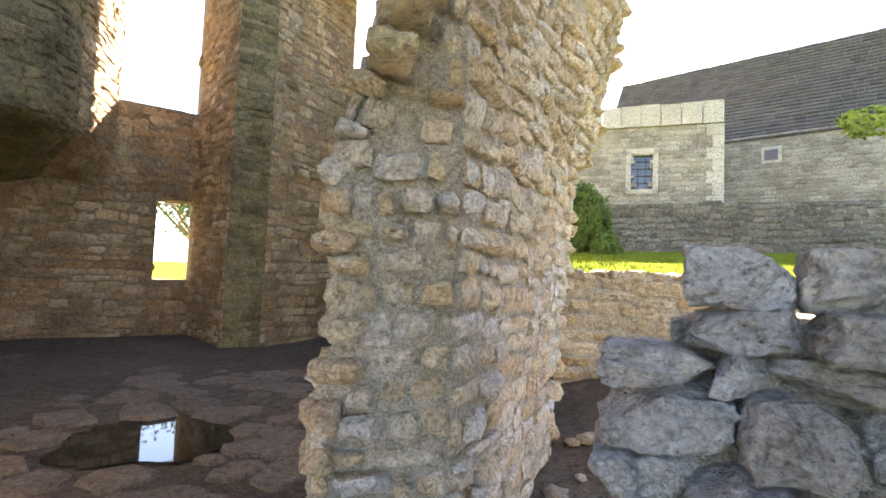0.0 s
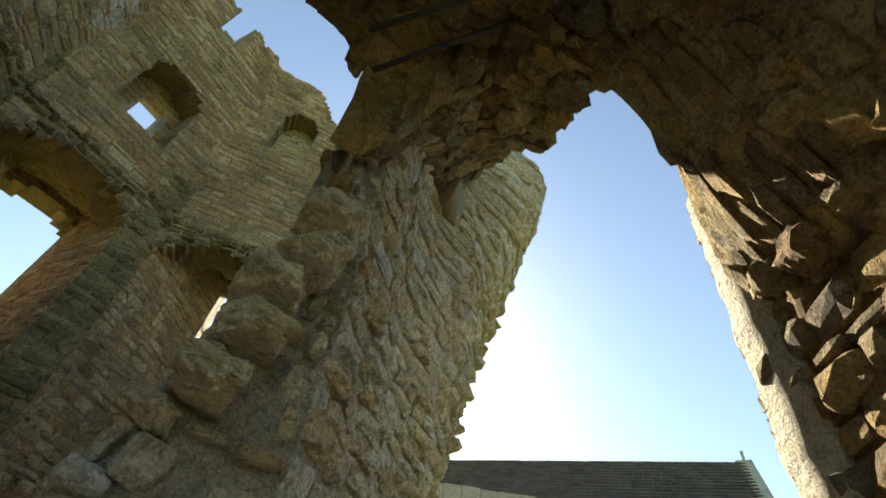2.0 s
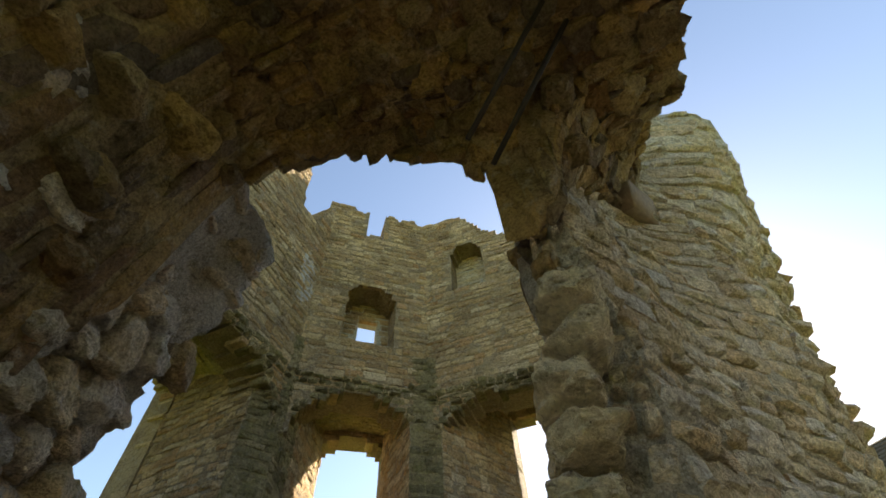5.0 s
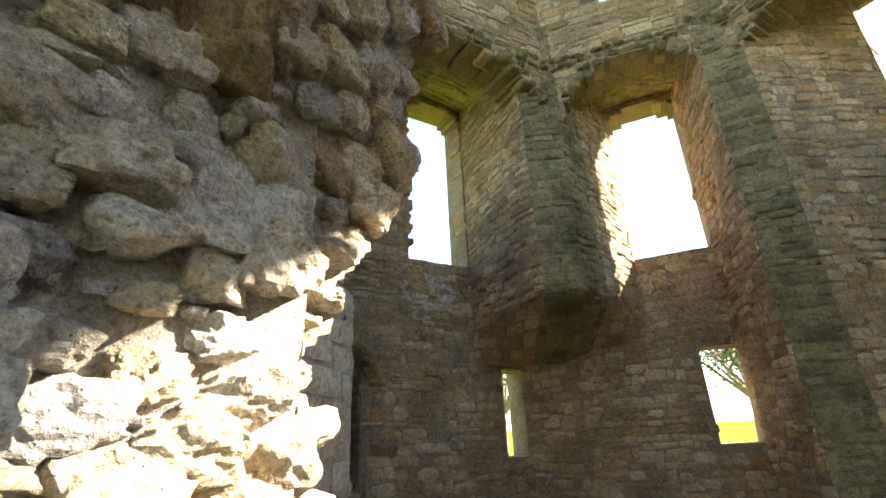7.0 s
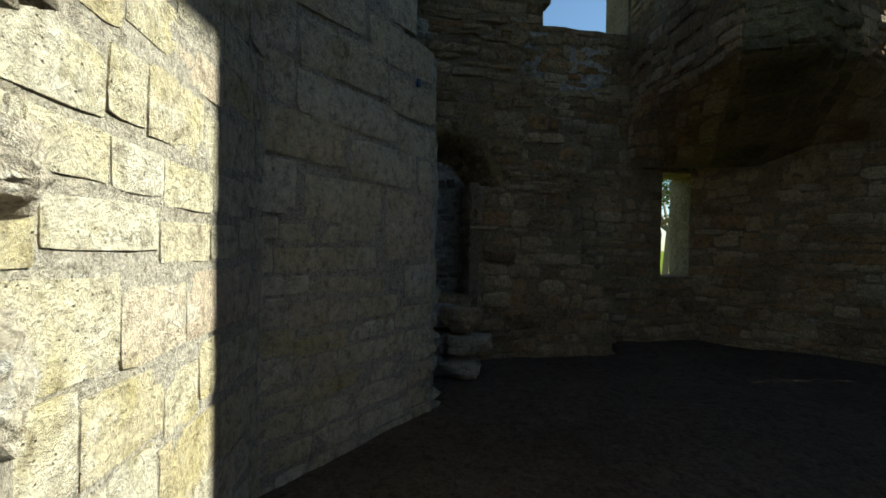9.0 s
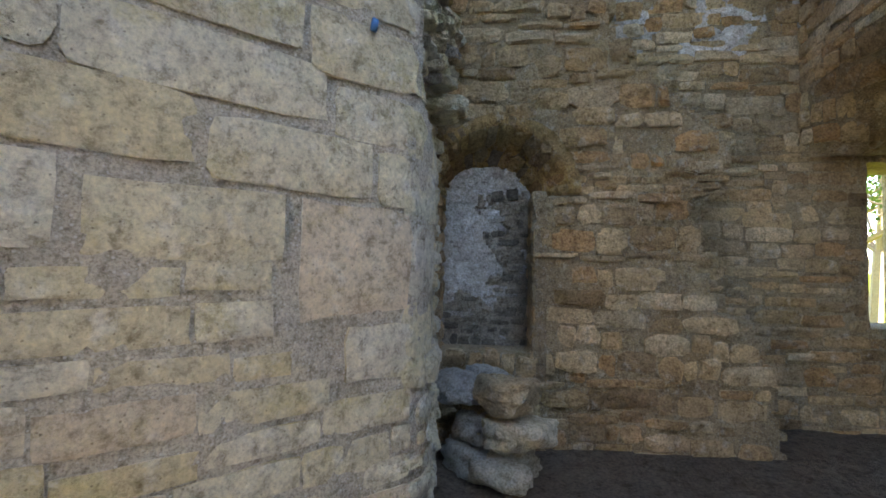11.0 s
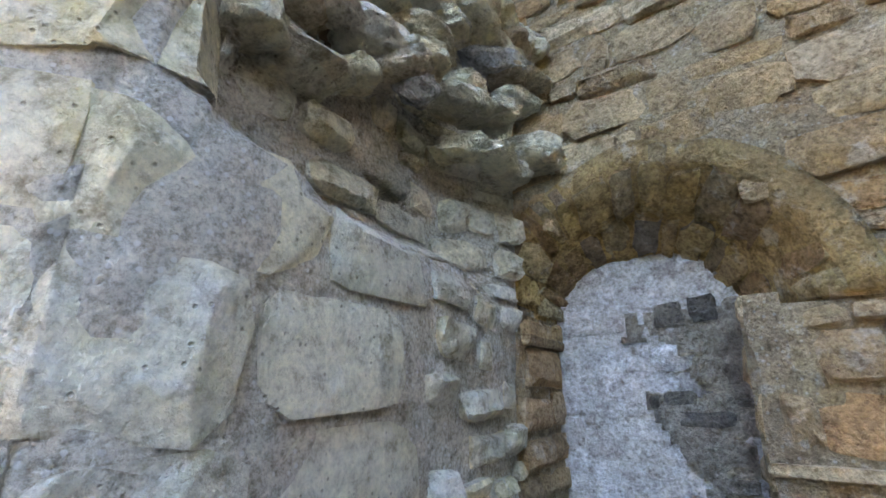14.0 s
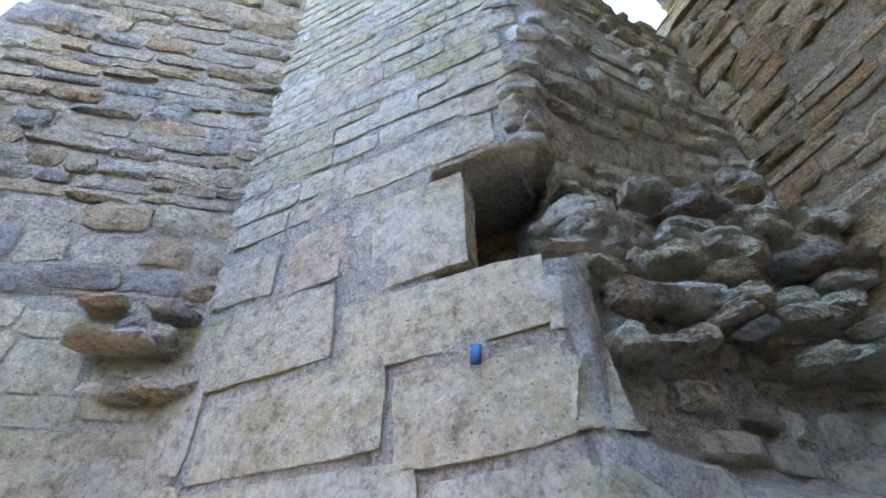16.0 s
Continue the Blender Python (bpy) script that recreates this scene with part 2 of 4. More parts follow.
def core_sheet(soup, surf, U, V, mask, thick, cell=0.12, set_back=0.004, rough=0.03):
    """The mortar body behind the stones: a thick sheet with ragged steps where the mask ends."""
    nu, nv = max(1, math.ceil((U[1] - U[0]) / cell)), max(1, math.ceil((V[1] - V[0]) / cell))
    du, dv = (U[1] - U[0]) / nu, (V[1] - V[0]) / nv
    inside = [[mask(U[0] + (i + .5) * du, V[0] + (j + .5) * dv) for j in range(nv)] for i in range(nu)]
    ids = {}

    def vert(i, j, back):
        key = (i, j, back)
        if key not in ids:
            p = surf(U[0] + i * du, V[0] + j * dv, -set_back)
            d = (noise.noise(p * 5.0) + 0.6 * noise.noise(p * 15.0) + 0.3 * noise.noise(p * 37.0)) * rough
            ids[key] = len(soup.v)
            soup.v.append(tuple(surf(U[0] + i * du, V[0] + j * dv, (-thick if back else -set_back + d))))
        return ids[key]

    for i in range(nu):
        for j in range(nv):
            if not inside[i][j]:
                continue
            q = [(i, j), (i + 1, j), (i + 1, j + 1), (i, j + 1)]
            soup.f.append(tuple(vert(a, b, False) for a, b in q))
            soup.f.append(tuple(vert(a, b, True) for a, b in reversed(q)))
            for (di, dj), (p, r_) in (((0, -1), (0, 1)), ((1, 0), (1, 2)), ((0, 1), (2, 3)), ((-1, 0), (3, 0))):
                x, y = i + di, j + dj
                if not (0 <= x < nu and 0 <= y < nv and inside[x][y]):
                    a, b = q[p], q[r_]
                    soup.f.append((vert(*a, False), vert(*a, True), vert(*b, True), vert(*b, False)))


def masonry(name, surf, U, V, mask=lambda u, v: True, thick=0.5, course=(0.11, 0.19), length=(0.18, 0.48), proud=(0.01, 0.04), mat=BUFF, joint=0.012, seed=1, label="", singles=0, near=None, miss=0.0, core=MORTAR, body=True, rough=0.03, cell=0.12, kind="structure", wear=0.5, smooth=False, fixed=(), wave=0.07):
    """A wall of laid stones over a mortar body. The stones nearest to `near` (u, v) become objects of their own."""
    rng = random.Random(seed)
    soup = Soup()
    if body:
        core_sheet(soup, surf, U, V, mask, thick, rough=rough, cell=cell)
        wall = new(name, soup.mesh(name, core, smooth=cell < 0.065))
    else:
        wall = new(name)
    tagged(wall, label, "wall", kind=kind)
    laid = [(a, b, c, d, rng.uniform(0.008, 0.018), 0.1) for a, b, c, d in fixed]
    if fixed:
        singles += len(fixed)
        mask0, mask = mask, lambda p, q: mask0(p, q) and not any(a - 0.04 < p < b + 0.04 and c - 0.03 < q < d + 0.03 for a, b, c, d in fixed)
    v = V[0]
    while v < V[1] - 0.03:
        h = min(rng.uniform(*course), V[1] - v)
        u = U[0] - rng.uniform(0, length[0])
        while u < U[1]:
            w = rng.uniform(*length)
            a, b = max(u, U[0]), min(u + w, U[1])
            u += w
            if b - a < 0.06 or not mask((a + b) / 2, v + h / 2) or rng.random() < miss:
                continue
            if not mask(a + 0.02, v + h / 2):
                a = a + (b - a) * 0.35
            if not mask(b - 0.02, v + h / 2):
                b = b - (b - a) * 0.35
            edge = not (mask(a - 0.1, v + h / 2) and mask(b + 0.1, v + h / 2))
            dj = joint / 2
            hh = h * rng.uniform(0.78, 1.0)
            vo = rng.uniform(0, h - hh)
            vo += wave * (noise.noise(Vector(((a + b) * 0.6, v * 0.7, seed * 3.1))) + 0.5 * noise.noise(Vector(((a + b) * 1.7, v * 1.3, seed * 1.7))))
            laid.append((a + dj, b - dj, v + vo + dj, v + vo + hh - dj, rng.uniform(*proud), min(thick * 0.9, 0.35) if edge else min(0.1, thick * 0.8)))
        v += h
    if near and singles:
        laid.sort(key=lambda s: (0.5 * (s[0] + s[1]) - near[0]) ** 2 + (0.5 * (s[2] + s[3]) - near[1]) ** 2)
    else:
        singles = 0
    for s in laid[:singles]:
        one = Soup()
        one.add(*stone(rng, surf, *s, wear))
        ob = new("stone", one.mesh("stone", mat, smooth))
        ob.parent = wall
    if laid[singles:]:
        rest = Soup()
        for s in laid[singles:]:
            rest.add(*stone(rng, surf, *s, wear))
        ob = new("stonework", rest.mesh("stonework", mat, smooth))
        ob.parent = wall
        tagged(ob, kind="stuff")
    return wall


def wob(x, scale=1.0, seed=0.0):
    return noise.noise(Vector((x * scale, seed * 7.3, seed)))


FLOOR_Z = 0.08


def part(name, soup_or_bm, mat, parent, label="", smooth=False):
    """One mesh object under a thing or a part."""
    ob = new(name, soup_or_bm.mesh(name, mat, smooth))
    ob.parent = parent
    if label:
        ob["label"] = label
    return ob


def lerp_table(t, pts):
    for (a, fa), (b, fb) in zip(pts, pts[1:]):
        if t <= b:
            return fa + (fb - fa) * max(0.0, (t - a) / (b - a))
    return pts[-1][1]


def box_soup(s, m, x0, x1, y0, y1, z0, z1, ch=0.0):
    """A box with chamfered upright edges, placed by the matrix m."""
    c = ch
    ring = [(x0 + c, y0), (x1 - c, y0), (x1, y0 + c), (x1, y1 - c), (x1 - c, y1), (x0 + c, y1), (x0, y1 - c), (x0, y0 + c)]
    v = [m @ Vector((x, y, z)) for z in (z0, z1) for x, y in ring]
    f = [tuple(range(7, -1, -1)), tuple(range(8, 16))] + [(i, (i + 1) % 8, 8 + (i + 1) % 8, 8 + i) for i in range(8)]
    s.add(v, f)


def boulder(rng, centre, size, rz=0.0, sub=2):
    """A worn lump of rubble: a noise-bent sphere with flattened sides."""
    bm = bmesh.new()
    bmesh.ops.create_icosphere(bm, subdivisions=sub, radius=1.0)
    off = Vector((rng.uniform(-50, 50), rng.uniform(-50, 50), 0))
    cuts = [(Vector((rng.uniform(-1, 1), rng.uniform(-1, 1), rng.uniform(-1, 1))).normalized(), rng.uniform(0.75, 1.15)) for _ in range(8)]
    rot_m = Matrix.Rotation(rz, 3, "Z")
    for v in bm.verts:
        p = v.co.copy()
        p /= max(abs(p.x), abs(p.y), abs(p.z)) ** 0.8
        for n, d in cuts:
            k = p.dot(n)
            if k > d:
                p -= n * (k - d) * 0.9
        p *= 0.88 + 0.14 * noise.noise(p * 1.7 + off) + 0.1 * noise.noise(p * 3.7 + off) + 0.045 * noise.noise(p * 8 + off) + 0.03 * noise.noise(p * 17 + off)
        v.co = rot_m @ Vector((p.x * size[0], p.y * size[1], p.z * size[2])) + Vector(centre)
    s = Soup()
    bm.verts.index_update()
    s.add([v.co for v in bm.verts], [[v.index for v in f.verts] for f in bm.faces])
    bm.free()
    return s


# ---- ground ----
def ground():
    s = Soup()
    nx, ny = 70, 90
    for j in range(ny + 1):
        for i in range(nx + 1):
            x, y = -9.0 + 13.0 * i / nx, -6.0 + 17.0 * j / ny
            z = FLOOR_Z + 0.03 * noise.noise(Vector((x * 1.3, y * 1.3, 0))) + 0.012 * noise.noise(Vector((x * 6, y * 6, 3)))
            d = math.hypot((x + 2.25) / 1.0, (y - 4.0) / 0.85)
            z -= 0.05 * math.exp(-d ** 2)
            if x > 0.7 and y > 3.2:
                z += 0.35 * min(1, (x - 0.7) * 0.8) * min(1, (y - 3.2) * 0.8)
            s.v.append((x, y, z))
    for j in range(ny):
        for i in range(nx):
            a = j * (nx + 1) + i
            s.f.append((a, a + 1, a + nx + 2, a + nx + 1))
    ob = new("floor", s.mesh("floor", FLOOR, True))
    tagged(ob, "trodden brown earth floor with shallow hollows", "floor", kind="structure")
    g = Soup()
    g.add([(-900, -900, -0.3), (900, -900, -0.3), (900, 900, -0.3), (-900, 900, -0.3)], [(0, 1, 2, 3)])
    tagged(new("ground", g.mesh("ground", GRASS)), "open grassy ground running to the horizon", "ground", kind="structure")
    w = Soup()
    n = 48
    ring = []
    for i in range(n):
        a = 2 * math.pi * i / n
        k = 1 + 0.28 * noise.noise(Vector((math.cos(a) * 1.6, math.sin(a) * 1.6, 9))) + 0.12 * noise.noise(Vector((math.cos(a) * 6, math.sin(a) * 6, 4)))
        ring.append((-2.25 + 0.58 * k * math.cos(a), 4.0 + 0.58 * k * math.sin(a), FLOOR_Z - 0.012))
    w.add(ring, [tuple(range(n))])
    tagged(new("puddle", w.mesh("puddle", WATER)), "still dark rain puddle lying on the earth floor", "puddle")
    rng = random.Random(77)
    base = bpy.data.objects["floor"]
    # Thin flakes of dried mud scattered around the puddle.
    for k in range(150):
        x, y = rng.uniform(-3.6, -0.7), rng.uniform(2.6, 6.4)
        if math.hypot((x + 2.25) / 0.7, (y - 4.0) / 0.7) < 0.95:
            continue
        r = rng.uniform(0.08, 0.24)
        m = rng.randint(5, 8)
        a0 = rng.uniform(0, 6)
        pts = [(x + r * rng.uniform(0.7, 1.15) * math.cos(a0 + 2 * math.pi * q / m) * 1.25, y + r * rng.uniform(0.7, 1.1) * math.sin(a0 + 2 * math.pi * q / m)) for q in range(m)]
        z = FLOOR_Z + 0.012 + 0.03 * noise.noise(Vector((x * 1.3, y * 1.3, 0)))
        t = Soup()
        t.add([(a, b, z - 0.05) for a, b in pts] + [(x + (a - x) * 0.9, y + (b - y) * 0.9, z + rng.uniform(-0.004, 0.008)) for a, b in pts], [tuple(range(m, 2 * m))] + [(q, (q + 1) % m, m + (q + 1) % m, m + q) for q in range(m)])
        part("paving_stone", t, MUD, base)


ground()


# ---- tower ----
def arch_open(a, b, c, d, rise=0.25, rag=0.03, seed=1.0):
    """True inside an opening with a shallow arched, ragged head."""
    def inside(u, v):
        e = rag * wob(v, 4, seed)
        if not a + e < u < b + e:
            return False
        return c < v < d + rise * (1 - ((2 * u - a - b) / (b - a)) ** 2)
    return inside


def but(*holes):
    return lambda u, v: not any(h(u, v) for h in holes)


F1a, F1b = (-7.68, 3.0), (-7.72, 7.2)
F2a, F2b = (-6.6, 8.0), (-4.0, 9.77)
F3a, F3b = (-3.5, 10.06), (0.3, 10.06)
N01, N12, N23, N34 = (-5.4, 3.0), (-5.35, 6.45), (-3.25, 8.2), (-0.4, 8.3)
masonry("wall_west", plane_surf(F1a, F1b, 0, -1), (-0.4, 4.4), (0, 8.6), but(arch_open(1.8, 3.04, 4.4, 7.8, seed=1), arch_open(3.6, 4.22, 1.0, 2.45, 0.1, seed=2)), thick=0.6, mat=TOWER, core=TOWER_BED, proud=(0.002, 0.03), course=(0.07, 0.21), length=(0.12, 0.46), wave=0.16, rough=0.025, cell=0.1, wear=0.9, seed=3, label="stained rubble tower wall with a tall window and a loop")
masonry("wall_northwest", plane_surf(F2a, F2b, 0, -1), (-0.4, 3.4), (0, 8.6), but(arch_open(0.91, 2.19, 4.25, 7.38, 0.22, seed=3), arch_open(1.6, 2.2, 1.1, 2.55, 0.1, seed=4)), thick=0.6, mat=TOWER, core=TOWER_BED, proud=(0.002, 0.03), course=(0.07, 0.21), length=(0.12, 0.46), wave=0.16, rough=0.025, cell=0.1, wear=0.9, seed=4, label="stained rubble tower wall with a tall window and a loop")
# Window right of u 2.34 is added width, so sun reaches the broken jamb.
masonry("wall_north", plane_surf(F3a, F3b, 0, -1), (-0.4, 3.42), (0, 9.0), but(arch_open(1.45, 3.3, 5.0, 7.85, 0.12, seed=5)), thick=0.6, mat=TOWER, core=TOWER_BED, proud=(0.002, 0.03), course=(0.07, 0.21), length=(0.12, 0.46), wave=0.16, rough=0.025, cell=0.1, wear=0.9, seed=5, label="stained rubble tower wall with a tall window")
masonry("wall_west_corner", plane_surf(F1b, F2a, 0, -1), (-0.1, 1.45), (0, 8.6), thick=0.4, mat=TOWER, core=TOWER_BED, proud=(0.002, 0.03), course=(0.07, 0.21), length=(0.12, 0.46), wave=0.16, rough=0.025, cell=0.1, wear=0.9, seed=55, label="rubble corner of the tower wall")
masonry("wall_north_corner", plane_surf(F2b, F3a, 0, -1), (-0.1, 0.75), (0, 8.6), thick=0.4, mat=TOWER, core=TOWER_BED, proud=(0.002, 0.03), course=(0.07, 0.21), length=(0.12, 0.46), wave=0.16, rough=0.025, cell=0.1, wear=0.9, seed=56, label="rubble corner of the tower wall")


def corbelled(a, b, out, a_in, b_in, foot=3.3):
    """An upright jamb from a to b whose inner end corbels out above the lower wall."""
    A, B, O = Vector((*a, 0)), Vector((*b, 0)), Vector((*out, 0))
    L = (B - A).length

    def surf(u, v, w):
        k = min(1.0, max(0.0, (foot - v) / 0.75)) ** 1.2
        p, q = A + O * k * a_in, B + O * k * b_in
        d = (q - p).normalized() if (q - p).length > 0.01 else (B - A).normalized()
        return p.lerp(q, u / L) + Vector((d.y, -d.x, 0)) * w + Vector((0, 0, v))
    return surf


INSET = {"jamb_west": (0.0, 1.0), "pier_west": (1.0, 1.0), "pier_west_side": (1.0, 1.0), "jamb_northwest": (1.0, 0.0)}
for name, a, b, sd in (
        ("jamb_west", (-7.7, 6.06), (-5.6, 5.92), 6), ("pier_west", (-5.6, 5.92), (-5.27, 6.45), 61), ("pier_west_side", (-5.27, 6.45), (-5.42, 7.08), 63),
        ("jamb_northwest", (-5.42, 7.08), (-5.86, 8.5), 7), ("jamb_northwest_far", (-4.79, 9.24), (-3.53, 7.98), 8),
        ("pier_northwest", (-3.53, 7.98), (-3.0, 8.25), 62), ("jamb_north", (-3.0, 8.25), (-2.06, 10.05), 9)):
    L = math.dist(a, b)
    sf = corbelled(a, b, (-1.8, 1.2), *INSET[name]) if name in INSET else plane_surf(a, b, 0, -1)
    masonry(name, sf, (0, L), (2.55 if name in INSET else 0, 8.5), thick=0.12, mat=ALGAE if name.startswith("pier") else TOWER, core=ALGAE if name.startswith("pier") else TOWER_BED, proud=(0.002, 0.035), wave=0.12, seed=sd, label="splayed window jamb of buff rubble", course=(0.1, 0.2), length=(0.15, 0.45), wear=0.7)
# Unseen closing wall; its opening is added to let the sun through.
masonry("wall_northeast", plane_surf((-0.3, 10.06), (1.6, 6.4), 0, -1), (0, 3.6), (0, 8.6), but(arch_open(-0.2, 2.4, 5.2, 7.3, 0.1)), thick=0.5, mat=TOWER, core=TOWER_BED, proud=(0.002, 0.03), course=(0.07, 0.21), length=(0.12, 0.46), wave=0.16, rough=0.025, cell=0.1, wear=0.9, seed=10, label="unseen rubble tower wall with an opening added for the sun")


# upper storey on the inner octagon, over the window arches
UP = [(-3.66, 1.0), N01, N12, N23, N34, (1.5, 6.16)]
Z0, ZU = 6.4, 14.4


def lip(u, L, i=0):
    """Underside of the upper wall: a low arch between the shafts."""
    t = (2 * u - L) / (L - 0.3)
    if i == 4:
        return 8.2
    if i == 3 and t > 0:
        return 7.3
    return 7.45 - 0.75 * t * t if abs(t) < 1 else 6.4


def crown(i, u, L):
    if i == 2:
        z = 13.78 if (u < 0.95 or u > 1.5) else 12.6
    elif i == 1:
        z = lerp_table(u, [(0, 11.0), (1.2, 12.4), (1.37, 12.6), (1.9, 13.7), (2.1, 13.7), (2.25, 11.9), (2.9, 12.1), (3.2, 12.9), (3.35, 13.6)])
    elif i == 3:
        z = lerp_table(u, [(0, 13.8), (1.1, 13.8), (1.8, 12.5), (2.9, 12.0)])
    else:
        z = 11.0
    return z + 0.22 * wob(u, 2.4, i + 3)


for i in range(1, 5):
    a, b = UP[i], UP[i + 1]
    L = math.dist(a, b)
    hole = arch_open(0.77, 1.95, 8.65, 10.2, 0.38) if i == 2 else (arch_open(0.65, 1.6, 10.5, 11.9, 0.45) if i == 3 else (lambda u, v: False))
    masonry("upper_wall", plane_surf(a, b, 0, -1), (-0.2, L + 0.2), (Z0, ZU), lambda u, v: lip(u, L, i) < v < crown(i, u, L) and not hole(u, v), thick=0.75, mat=TOWER, core=TOWER_BED, rough=0.03, cell=0.1, seed=20 + i, label="ruined upper storey wall of coursed rubble", course=(0.1, 0.22), length=(0.16, 0.55), proud=(0.002, 0.025), wave=0.12)
    if i in (1, 2, 3):
        outs = {1: (F1a, F1b), 2: (F2a, F2b), 3: (F3a, F3b)}[i]
        A, B, C, D = Vector((*a, 0)), Vector((*b, 0)), Vector((*outs[0], 0)), Vector((*outs[1], 0))

        def soffit(u, v, w, A=A, B=B, C=C, D=D, L=L, j=i):
            t, k = u / L, v / 2.2
            p = A.lerp(B, t).lerp(C.lerp(D, t), k)
            z0, z1 = lip(min(max(u, 0.16), L - 0.16), L, j), 8.05 if j == 3 else (8.15 if j == 1 else 7.75) - 0.3 * (2 * t - 1) ** 2
            return Vector((p.x, p.y, z0 + (z1 - z0) * k - w))
        masonry("window_arch", soffit, (0, L), (0.06, 2.25), thick=0.3, core=MOSSY, mat=MOSSY, seed=60 + i, label="mossy arched soffit over the window embrasure", course=(0.14, 0.24), length=(0.14, 0.26), cell=0.2)
masonry("plaster_patch", plane_surf(UP[1], UP[2], 0, -1), (2.6, 3.42), (9.0, 11.1), lambda u, v: abs(u - 3.12) < 0.27 + 0.1 * wob(v, 2, 3) and 9.15 + 0.3 * wob(u, 4, 1) < v < 10.9 - 0.5 * (u - 2.8), thick=0.06, mat=PLASTER, core=PLASTER, seed=73, label="pale plaster left on the upper wall", proud=(0.005, 0.012), cell=0.08)
masonry("plaster_patch", plane_surf(F1a, F1b, 0, -1), (1.2, 3.4), (3.35, 4.3), lambda u, v: v > 3.5 + 0.1 * wob(u, 3, 5) and 0.35 < (u * 1.1 + 0.15 * wob(v, 4, 3)) % 1.0, thick=0.05, mat=PLASTER, core=PLASTER, seed=74, label="grey plaster left below the window sill", proud=(0.005, 0.012), cell=0.08)
# inner light of the upper window, set back in its niche
masonry("upper_window_back", plane_surf((-5.85, 7.05), (-3.75, 8.8), 0, -1), (0.6, 2.15), (8.5, 10.9), lambda u, v: not (1.2 < u < 1.73 and 9.45 < v < 10.05), thick=0.3, mat=TOWER, seed=70, label="rubble back of the upper window niche")
masonry("upper_niche_back", plane_surf((-3.25, 8.75), (-0.4, 8.85), 0, -1), (0.3, 1.95), (10.2, 12.6), thick=0.2, mat=BUFF, seed=71, label="rubble back of an upper niche")
# ledge stones between the storeys
for i, sd in ((1, 1), (2, 2), (3, 3)):
    L = math.dist(UP[i], UP[i + 1])
    masonry("ledge", plane_surf(UP[i], UP[i + 1], 0, -1), (0, L), (6.3, 7.95), lambda u, v: lip(u, L, i) - 0.06 < v < max(7.7, lip(u, L, i) + 0.28) + 0.1 * wob(u, 4, i) and (v > 7.35 or v < lip(u, L, i) + 0.3), thick=0.3, mat=ALGAE, seed=80 + sd, body=False, proud=(0.02, 0.1), course=(0.09, 0.18), length=(0.1, 0.28), wave=0.02, label="broken mossy ledge between two storeys", wear=0.9)

# ---- ashlar wall beside the entry ----
F0a, F0b = (-4.25, 1.82), (-5.41, 2.951)
BLOCKS = [
    (0.98, 1.61, 1.28, 1.76), (-0.08, 0.57, 1.85, 2.10), (0.62, 1.30, 1.80, 2.05), (1.33, 1.61, 1.78, 2.02),
    (0.20, 1.07, 2.10, 2.34), (1.11, 1.61, 2.05, 2.28), (-0.08, 0.18, 2.14, 2.38), (0.21, 0.96, 2.37, 2.66),
    (0.99, 1.61, 2.31, 2.58), (-0.08, 0.17, 2.41, 2.71), (0.01, 0.73, 2.71, 3.02), (0.77, 1.61, 2.62, 2.89),
    (0.45, 0.73, 3.04, 3.35), (0.04, 0.39, 3.08, 3.32), (0.87, 1.26, 2.93, 3.38), (0.68, 1.42, 3.48, 3.69),
    (1.18, 1.61, 1.00, 1.24), (0.27, 0.90, 1.52, 1.78), (-0.08, 0.20, 1.55, 1.83),
]


def f0_mask(u, v):
    if v > 6.3 + 1.2 * max(0, u) / 0.4 + 0.2 * wob(u, 5, 3):
        return False
    return not (2.86 < v < 3.44 and u > 1.13 + 0.06 * wob(v, 9, 2) + 0.35 * max(0, 3.05 - v))


SW = masonry("wall_southwest", plane_surf(F0a, F0b, 0, -1), (-0.1, 1.53), (0, 8.6), f0_mask, thick=0.5, course=(0.11, 0.18), length=(0.22, 0.55), proud=(0.003, 0.011), mat=ASHLAR, joint=0.014, seed=11, label="pale ashlar wall of large squared blocks with lime joints", singles=120, near=(0.9, 2.0), wear=0.4, smooth=True, fixed=[(a, min(b, 1.51), c, d) for a, b, c, d in BLOCKS], cell=0.05, rough=0.016)
masonry("wall_south", plane_surf((-2.3, 1.62), F0a, 0, -1), (0, 2.05), (0, 3.12), lambda u, v: v < lerp_table(u, [(0, 7.0), (1.2, 7.4), (1.55, 6.6), (1.75, 6.2), (2.1, 6.2)]) + 0.3 * wob(u, 4, 4) and u > 0.12 * wob(v, 2, 7) + 0.1 * max(0, v - 3), thick=0.6, course=(0.12, 0.27), length=(0.16, 0.5), mat=ASHLAR, seed=12, label="weathered pale stone wall", singles=110, near=(0.7, 1.4), smooth=True, proud=(0.0, 0.006), wear=0.35, joint=0.012, cell=0.05, rough=0.01, wave=0.12)
masonry("wall_south_upper", plane_surf((-2.3, 1.62), F0a, 0, -1), (0, 2.05), (3.12, 8.2), lambda u, v: v < lerp_table(u, [(0, 7.0), (1.2, 7.4), (1.55, 6.6), (1.75, 6.2), (2.1, 6.2)]) + 0.3 * wob(u, 4, 4) and u > 0.12 * wob(v, 2, 7) + 0.1 * max(0, v - 3), thick=0.6, course=(0.08, 0.2), length=(0.12, 0.42), mat=GREY, seed=112, label="weathered grey rubble of the upper wall", singles=110, near=(1.4, 4.0), proud=(0.004, 0.035), wear=0.9, joint=0.012, cell=0.05, rough=0.01, wave=0.12)


